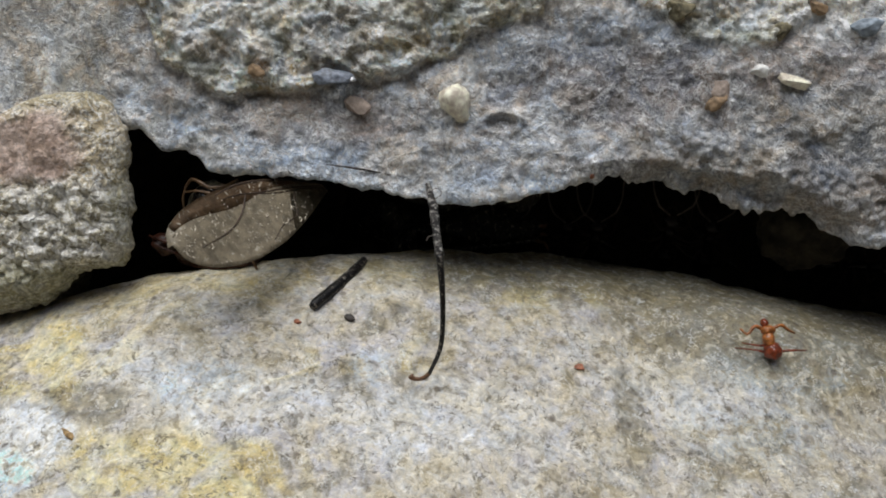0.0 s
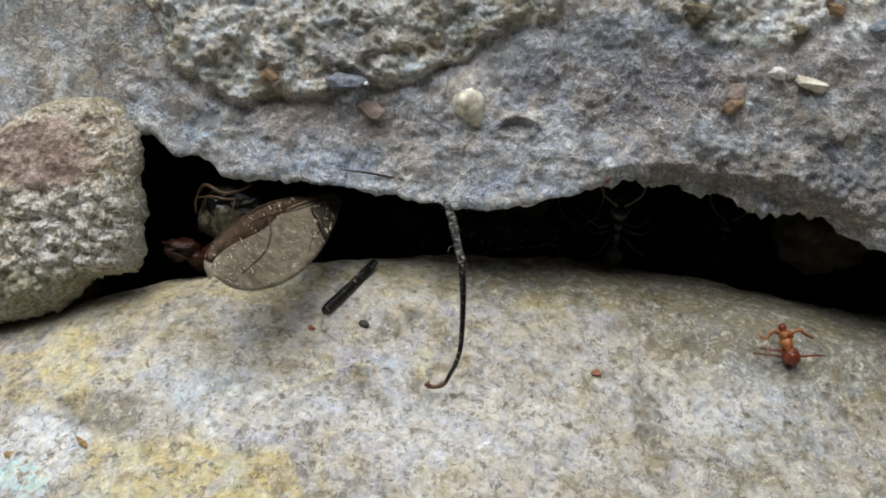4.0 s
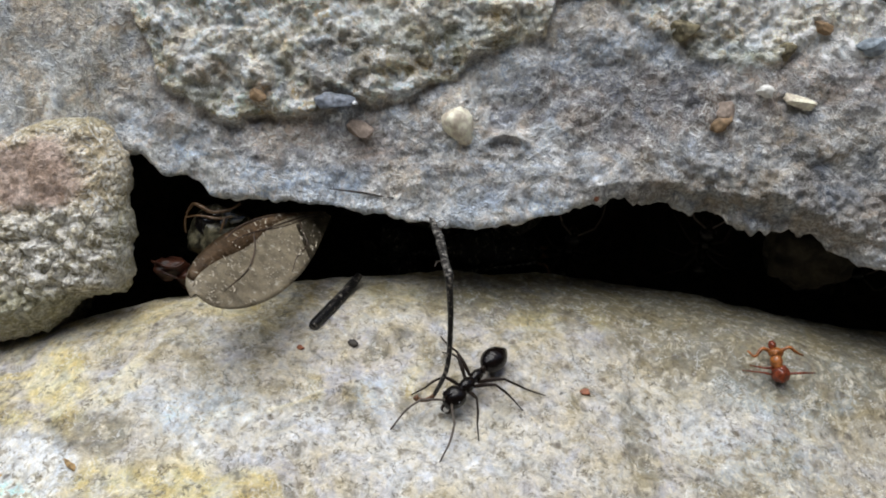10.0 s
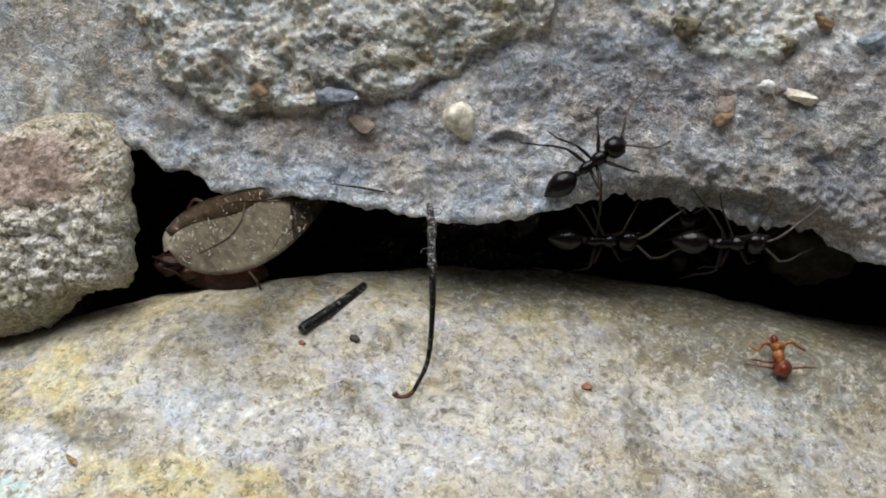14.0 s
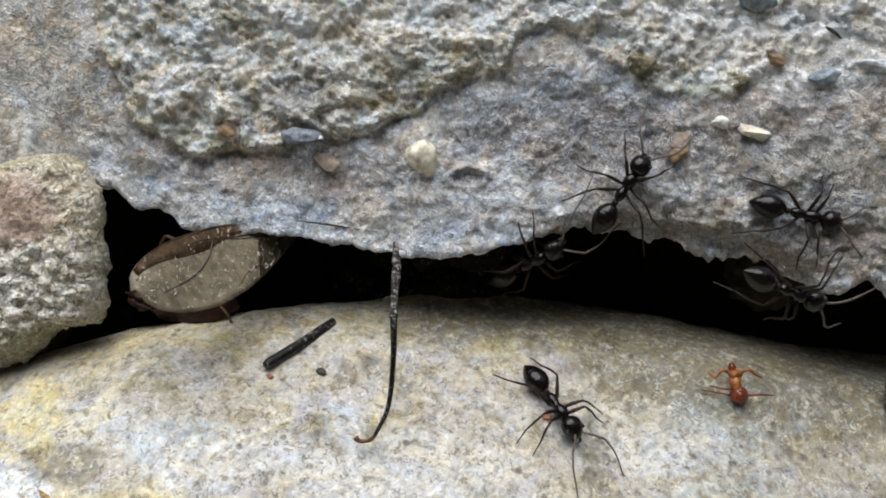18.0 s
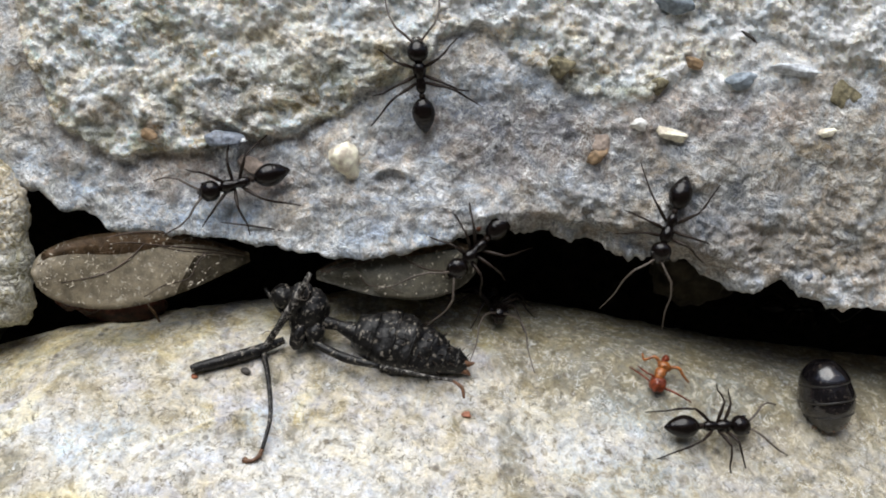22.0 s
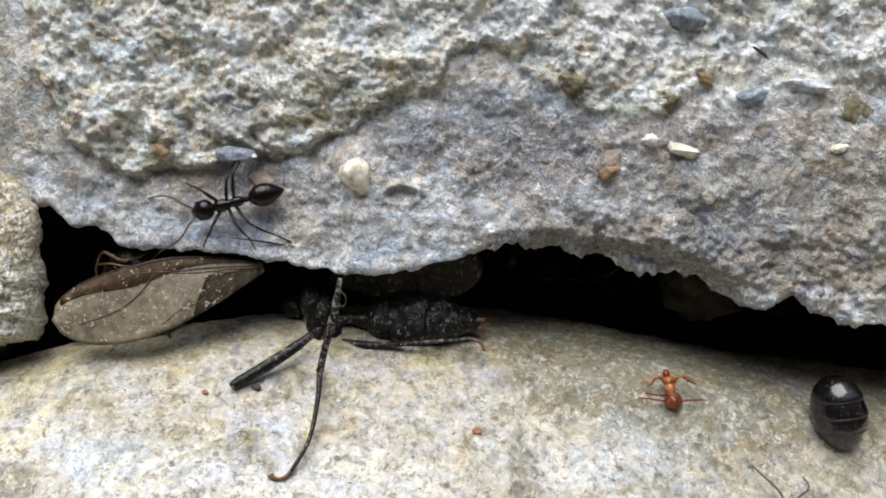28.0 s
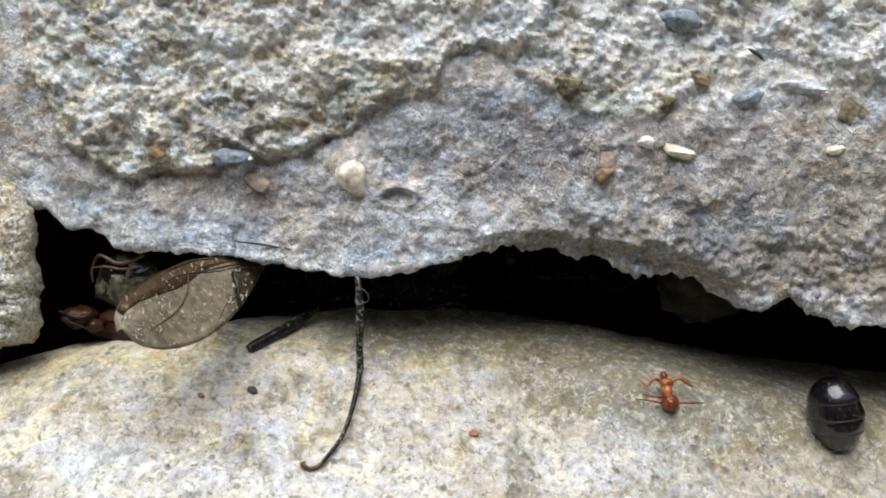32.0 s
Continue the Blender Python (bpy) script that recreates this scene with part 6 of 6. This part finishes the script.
    walk(WING_B, reach([
        (0, -1.512, 8.5, 1.679, 4.988, 8.4, 2.279),
        (1, -1.465, 8.5, 1.677, 5.035, 8.4, 2.277),
        (2, -1.514, 8.5, 1.679, 4.986, 8.4, 2.279),
        (3, -1.58, 8.5, 1.708, 4.92, 8.4, 2.308),
        (4.5, -1.524, 8.5, 1.666, 4.976, 8.4, 2.266),
        (6, -1.618, 8.5, 1.606, 4.882, 8.4, 2.206),
        (7, -1.665, 8.5, 1.682, 4.835, 8.4, 2.282),
        (8, -1.672, 8.5, 1.536, 4.828, 8.4, 2.136),
        (9, -1.668, 8.5, 1.526, 4.832, 8.4, 2.126),
        (10, -1.677, 8.5, 1.593, 4.823, 8.4, 2.193),
        (11, -1.667, 8.5, 1.579, 4.833, 8.4, 2.179),
        (12, -1.703, 8.5, 1.609, 4.797, 8.4, 2.209),
        (13, -1.672, 8.5, 1.519, 4.828, 8.4, 2.119),
        (13.5, -1.689, 8.5, 1.469, 4.811, 8.4, 2.069),
        (14, -1.942, 8, 1.143, 4.558, 7.9, 1.743),
        (14.5, -1.932, 8, 1.06, 4.568, 7.9, 1.66),
        (15.5, -1.923, 8, 1.019, 4.577, 7.9, 1.619),
        (16.5, -1.939, 8, 0.979, 4.561, 7.9, 1.579),
        (17, -1.898, 8, 0.946, 4.602, 7.9, 1.546),
        (17.5, -1.984, 8, 0.802, 4.516, 7.9, 1.402),
        (18, -2.064, 8, 0.761, 4.436, 7.9, 1.361),
        (18.5, -2.261, 8, 0.664, 4.239, 7.9, 1.264),
        (19, -2.494, 8, 0.597, 4.006, 7.9, 1.197),
        (19.5, -2.562, 7.8, 0.393, 3.938, 7.7, 0.993),
        (19.75, -1.938, 5.375, 0.393, 4.502, 5.275, 0.987),
        (20, -1.315, 2.95, 0.392, 5.065, 2.85, 0.981),
        (20.5, -0.99, 1.55, 0.075, 5.386, 1.45, 0.663),
        (21, -0.616, 0.95, 0.216, 5.759, 0.85, 0.804),
        (21.5, -0.574, 0.95, 0.217, 5.801, 0.85, 0.806),
        (22, -0.568, 0.95, 0.239, 5.808, 0.85, 0.827),
        (22.5, -0.605, 0.95, 0.094, 5.771, 0.85, 0.683),
        (23, -0.654, 0.95, 0.271, 5.722, 0.85, 0.859),
        (23.5, -0.633, 0.95, 0.265, 5.743, 0.85, 0.854),
        (24, -0.304, 0.95, 0.331, 6.072, 0.85, 0.92),
        (24.5, -0.254, 0.95, 0.374, 6.122, 0.85, 0.963),
        (25, -0.239, 0.95, 0.394, 6.137, 0.85, 0.983),
        (25.5, -0.276, 0.95, 0.333, 6.1, 0.85, 0.922),
        (26.5, -0.524, 1.983, 0.371, 5.892, 1.883, 0.963),
        (27.5, -0.782, 2.841, 0.521, 5.676, 2.741, 1.118),
        (28, -0.673, 3.171, 0.565, 5.806, 3.071, 1.163),
        (28.5, -0.917, 5, 0.778, 5.583, 4.9, 1.378),
        (29, -1.178, 7.7, 0.92, 5.322, 7.6, 1.52),
        (30, -1.118, 8.1, 1.08, 5.382, 8, 1.68),
        (31, -1.109, 8.1, 1.039, 5.391, 8, 1.639),
        (32, -1.08, 8.1, 1.163, 5.42, 8, 1.763),
    ]))
    walk(THIGH, reach([
        (0, -0.276, -1.545, 1.578, 0.168, -4.418, -0.946),
        (1, -0.258, -1.541, 1.563, 0.174, -4.459, -0.912),
        (2, -0.23, -1.531, 1.499, 0.074, -4.515, -0.915),
        (3, -0.238, -1.475, 1.384, 0.389, -4.429, -1.003),
        (4.5, -0.181, -1.41, 1.171, 0.37, -4.502, -1.055),
        (6, -0.165, -1.378, 1.057, 0.332, -4.538, -1.087),
        (7, -0.201, -1.288, 1.175, 0.279, -4.604, -0.721),
        (8, -0.24, -1.288, 1.071, 0.26, -4.605, -0.819),
        (9, -0.171, -1.263, 1.114, 0.336, -4.584, -0.766),
        (10, -0.243, -1.288, 1.196, 0.366, -4.546, -0.764),
        (11, -0.147, -1.266, 1.273, 0.446, -4.537, -0.669),
        (12, -0.244, -1.291, 1.096, 0.328, -4.593, -0.798),
        (13, -0.269, -1.311, 1.145, 0.307, -4.549, -0.856),
        (13.5, -0.337, -1.315, 1.407, 0.074, -4.498, -0.718),
        (14, -0.402, -1.465, 1.567, -0.265, -4.647, -0.597),
        (14.5, -0.419, -1.466, 1.503, -0.232, -4.649, -0.656),
        (15.5, -0.416, -1.459, 1.519, -0.261, -4.633, -0.654),
        (16.5, -0.414, -1.455, 1.536, -0.289, -4.621, -0.651),
        (17, -0.326, -1.479, 1.654, -0.319, -4.376, -0.881),
        (17.5, -0.329, -1.434, 1.629, -0.299, -4.314, -0.927),
        (18, -0.258, -1.409, 1.514, -0.191, -4.309, -1.018),
        (18.5, -0.288, -1.278, 1.595, -0.125, -4.134, -0.983),
        (19, -0.39, -1.254, 1.615, -0.303, -3.95, -1.13),
        (19.5, -0.557, -1.194, 1.43, -0.413, -3.809, -1.392),
        (19.75, -0.578, -0.908, 1.407, -0.949, -1.508, -1.738),
        (20, -0.598, -0.623, 1.385, -1.484, 0.793, -2.084),
        (20.5, -0.211, -0.959, 0.636, -1.9, 0.364, -2.56),
        (21, -0.664, -1.072, 0.306, -2.744, 0.109, -2.711),
        (21.5, -0.341, -0.924, 0.352, -2.398, 0.144, -2.723),
        (22, -0.579, -0.852, 0.443, -2.617, 0.108, -2.68),
        (22.5, -0.812, -1.024, 0.246, -2.869, -0.082, -2.87),
        (23, -0.599, -1.033, 0.245, -2.67, -0.016, -2.837),
        (23.5, -0.544, -0.938, 0.259, -2.567, -0.065, -2.898),
        (24, -0.496, -0.84, 0.376, -2.463, 0.004, -2.824),
        (24.5, -0.369, -0.848, 0.462, -2.275, 0.008, -2.772),
        (25, -0.279, -0.846, 0.553, -2.124, 0.017, -2.715),
        (25.5, -0.206, -0.867, 0.466, -1.865, -0.038, -2.908),
        (26.5, 0.011, -0.831, 0.703, -1.261, -0.007, -2.836),
        (27.5, 0.23, -0.799, 0.91, -0.649, -0.024, -2.757),
        (28, 0.171, -0.795, 0.858, -0.758, -0.03, -2.799),
        (28.5, 0.259, 1.227, 0.852, -0.156, 0.166, -2.825),
        (29, 0.64, -0.59, 1.021, 0.281, 0.12, -2.746),
        (30, 1.002, -1.647, 0.827, 0.720, 0.300, -2.481),
        (31, 0.934, -0.515, 0.977, 0.818, 0.465, -2.745),
        (32, 0.948, -0.482, 1.008, 0.926, 0.567, -2.696),
    ]))
    walk(SHIN, reach([
        (0, 0.168, -4.418, -0.946, -0.676, -2.393, -5.618),
        (1, 0.174, -4.459, -0.912, -0.672, -2.386, -5.611),
        (2, 0.074, -4.515, -0.915, -0.687, -2.421, -5.644),
        (3, 0.389, -4.429, -1.003, -0.681, -2.426, -5.65),
        (4.5, 0.37, -4.502, -1.055, -0.664, -2.42, -5.647),
        (6, 0.332, -4.538, -1.087, -0.666, -2.443, -5.67),
        (7, 0.279, -4.604, -0.721, -0.697, -2.414, -5.635),
        (8, 0.26, -4.605, -0.819, -0.771, -2.488, -5.694),
        (9, 0.336, -4.584, -0.766, -0.739, -2.402, -5.615),
        (10, 0.366, -4.546, -0.764, -0.727, -2.41, -5.625),
        (11, 0.446, -4.537, -0.669, -0.614, -2.29, -5.526),
        (12, 0.328, -4.593, -0.798, -0.695, -2.389, -5.61),
        (13, 0.307, -4.549, -0.856, -0.667, -2.415, -5.642),
        (13.5, 0.074, -4.498, -0.718, -0.926, -2.588, -5.762),
        (14, -0.265, -4.647, -0.597, -1.609, -2.908, -5.949),
        (14.5, -0.232, -4.649, -0.656, -1.636, -2.937, -5.973),
        (15.5, -0.261, -4.633, -0.654, -1.644, -2.925, -5.96),
        (16.5, -0.289, -4.621, -0.651, -1.653, -2.913, -5.947),
        (17, -0.319, -4.376, -0.881, -1.664, -3.006, -6.037),
        (17.5, -0.299, -4.314, -0.927, -1.586, -2.917, -5.962),
        (18, -0.191, -4.309, -1.018, -1.577, -2.875, -5.922),
        (18.5, -0.125, -4.134, -0.983, -1.504, -2.845, -5.903),
        (19, -0.303, -3.95, -1.13, -1.567, -2.845, -5.892),
        (19.5, -0.413, -3.809, -1.392, -1.498, -2.839, -5.898),
        (19.75, -0.949, -1.508, -1.738, -1.482, -2.860, -5.922),
        (20, -1.484, 0.793, -2.084, -1.465, -2.881, -5.946),
        (20.5, -1.9, 0.364, -2.56, -1.861, -3.149, -6.149),
        (21, -2.744, 0.109, -2.711, -2.4, -3.44, -6.345),
        (21.5, -2.398, 0.144, -2.723, -2.198, -3.468, -6.407),
        (22, -2.617, 0.108, -2.68, -2.568, -3.537, -6.412),
        (22.5, -2.869, -0.082, -2.87, -2.814, -3.679, -6.51),
        (23, -2.67, -0.016, -2.837, -2.625, -3.538, -6.403),
        (23.5, -2.567, -0.065, -2.898, -2.643, -3.627, -6.488),
        (24, -2.463, 0.004, -2.824, -2.661, -3.566, -6.425),
        (24.5, -2.275, 0.008, -2.772, -2.634, -3.559, -6.423),
        (25, -2.124, 0.017, -2.715, -2.655, -3.531, -6.392),
        (25.5, -1.865, -0.038, -2.908, -2.581, -3.652, -6.522),
        (26.5, -1.261, -0.007, -2.836, -2.389, -3.5, -6.406),
        (27.5, -0.649, -0.024, -2.757, -2.196, -3.347, -6.289),
        (28, -0.758, -0.03, -2.799, -2.069, -3.359, -6.322),
        (28.5, -0.156, 0.166, -2.825, -1.504, -3.144, -6.204),
        (29, 0.281, 0.12, -2.746, -1.07, -2.955, -6.093),
        (30, 0.720, 0.300, -2.481, -0.990, -2.920, -6.080),
        (31, 0.818, 0.465, -2.745, -0.947, -3.035, -6.193),
        (32, 0.926, 0.567, -2.696, -0.935, -2.885, -6.05),
    ]))
    walk(STUMP, reach([
        (0, -2.892, 2.359, -1.216, -4.562, -0.485, -3.001),
        (1, -2.755, 2.319, -1.16, -4.449, -0.471, -3.007),
        (2, -2.948, 2.424, -1.235, -4.562, -0.471, -2.988),
        (3, -2.982, 2.375, -1.17, -4.628, -0.47, -2.975),
        (4.5, -3.11, 2.482, -1.059, -4.64, -0.401, -2.907),
        (6, -3.282, 2.677, -1.002, -4.67, -0.302, -2.808),
        (7, -3.184, 2.55, -0.896, -4.684, -0.305, -2.809),
        (8, -3.248, 2.52, -1.047, -4.751, -0.388, -2.876),
        (9, -3.195, 2.648, -1.057, -4.713, -0.303, -2.802),
        (10, -3.279, 2.612, -0.914, -4.707, -0.298, -2.799),
        (11, -3.158, 2.745, -0.829, -4.625, -0.163, -2.688),
        (12, -3.212, 2.645, -0.973, -4.7, -0.282, -2.785),
        (13, -3.133, 2.57, -0.981, -4.731, -0.297, -2.794),
        (13.5, -3.125, 2.527, -1.184, -4.853, -0.363, -2.834),
        (14, -3.045, 1.944, -1.461, -4.953, -0.467, -2.915),
        (14.5, -3.055, 1.76, -1.551, -4.939, -0.562, -3.008),
        (15.5, -3.099, 1.85, -1.505, -4.938, -0.525, -2.973),
        (16.5, -3.144, 1.944, -1.46, -4.938, -0.488, -2.937),
        (17, -2.995, 2.042, -1.417, -4.925, -0.478, -2.931),
        (17.5, -2.989, 1.981, -1.445, -4.965, -0.467, -2.913),
        (18, -2.982, 1.706, -1.581, -4.915, -0.446, -2.902),
        (18.5, -2.951, 1.685, -1.593, -4.843, -0.466, -2.934),
        (19, -2.88, 1.634, -1.623, -4.929, -0.528, -2.978),
        (19.5, -3.026, 1.664, -1.601, -5.001, -0.549, -2.984),
        (19.75, -2.759, 1.574, -1.665, -5.142, -0.598, -3.003),
        (20, -2.492, 1.483, -1.729, -5.282, -0.646, -3.023),
        (20.5, -1.538, -0.217, -2.012, -4.998, -0.878, -3.303),
        (21, -1.588, -0.208, -2.116, -5.251, -0.876, -3.247),
        (21.5, -1.375, -0.198, -2.185, -4.948, -0.854, -3.288),
        (22, -1.817, 0.336, -2.271, -5.218, -0.889, -3.267),
        (22.5, -2.167, 0.589, -2.428, -5.407, -1.028, -3.355),
        (23, -2.008, 0.728, -2.316, -5.166, -0.839, -3.23),
        (23.5, -1.868, 0.672, -2.374, -5.05, -0.861, -3.276),
        (24, -1.731, 0.762, -2.307, -4.938, -0.744, -3.184),
        (24.5, -1.631, 0.829, -2.258, -4.862, -0.775, -3.228),
        (25, -1.529, 0.631, -2.176, -4.823, -0.798, -3.258),
        (25.5, -1.51, 0.652, -2.254, -4.679, -0.962, -3.443),
        (26.5, -1.39, 0.877, -1.954, -4.375, -0.868, -3.405),
        (27.5, -1.254, 0.993, -1.639, -4.07, -0.78, -3.368),
        (28, -1.119, 0.525, -1.448, -4.089, -0.758, -3.344),
        (28.5, -1.329, 1.624, -1.4, -3.817, -0.554, -3.169),
        (29, -1.543, 2.241, -1.309, -3.527, -0.417, -3.058),
        (30, -1.276, 2.449, -0.909, -3.505, -0.001, -2.667),
        (31, -1.039, 2.925, -0.791, -3.405, 0.437, -2.298),
        (32, -1.099, 3.257, -0.511, -3.566, 0.845, -1.981),
    ]))
    walk(CARCASS, stand([
        (0, "L", 12.920, -4.850, 3),
        (19, "L", 13.020, -4.776, 0),
        (19.4, "L", 13.131, -4.595, -25),
        (20, "L", 13.050, -4.582, -28),
        (22, "L", 13.121, -4.537, -25),
        (23, "L", 13.062, -4.498, -20),
        (24.5, "L", 13.056, -4.527, -15),
        (25, "L", 13.310, -4.557, 2),
        (32, "L", 13.314, -4.573, 0),
    ]))


motions()
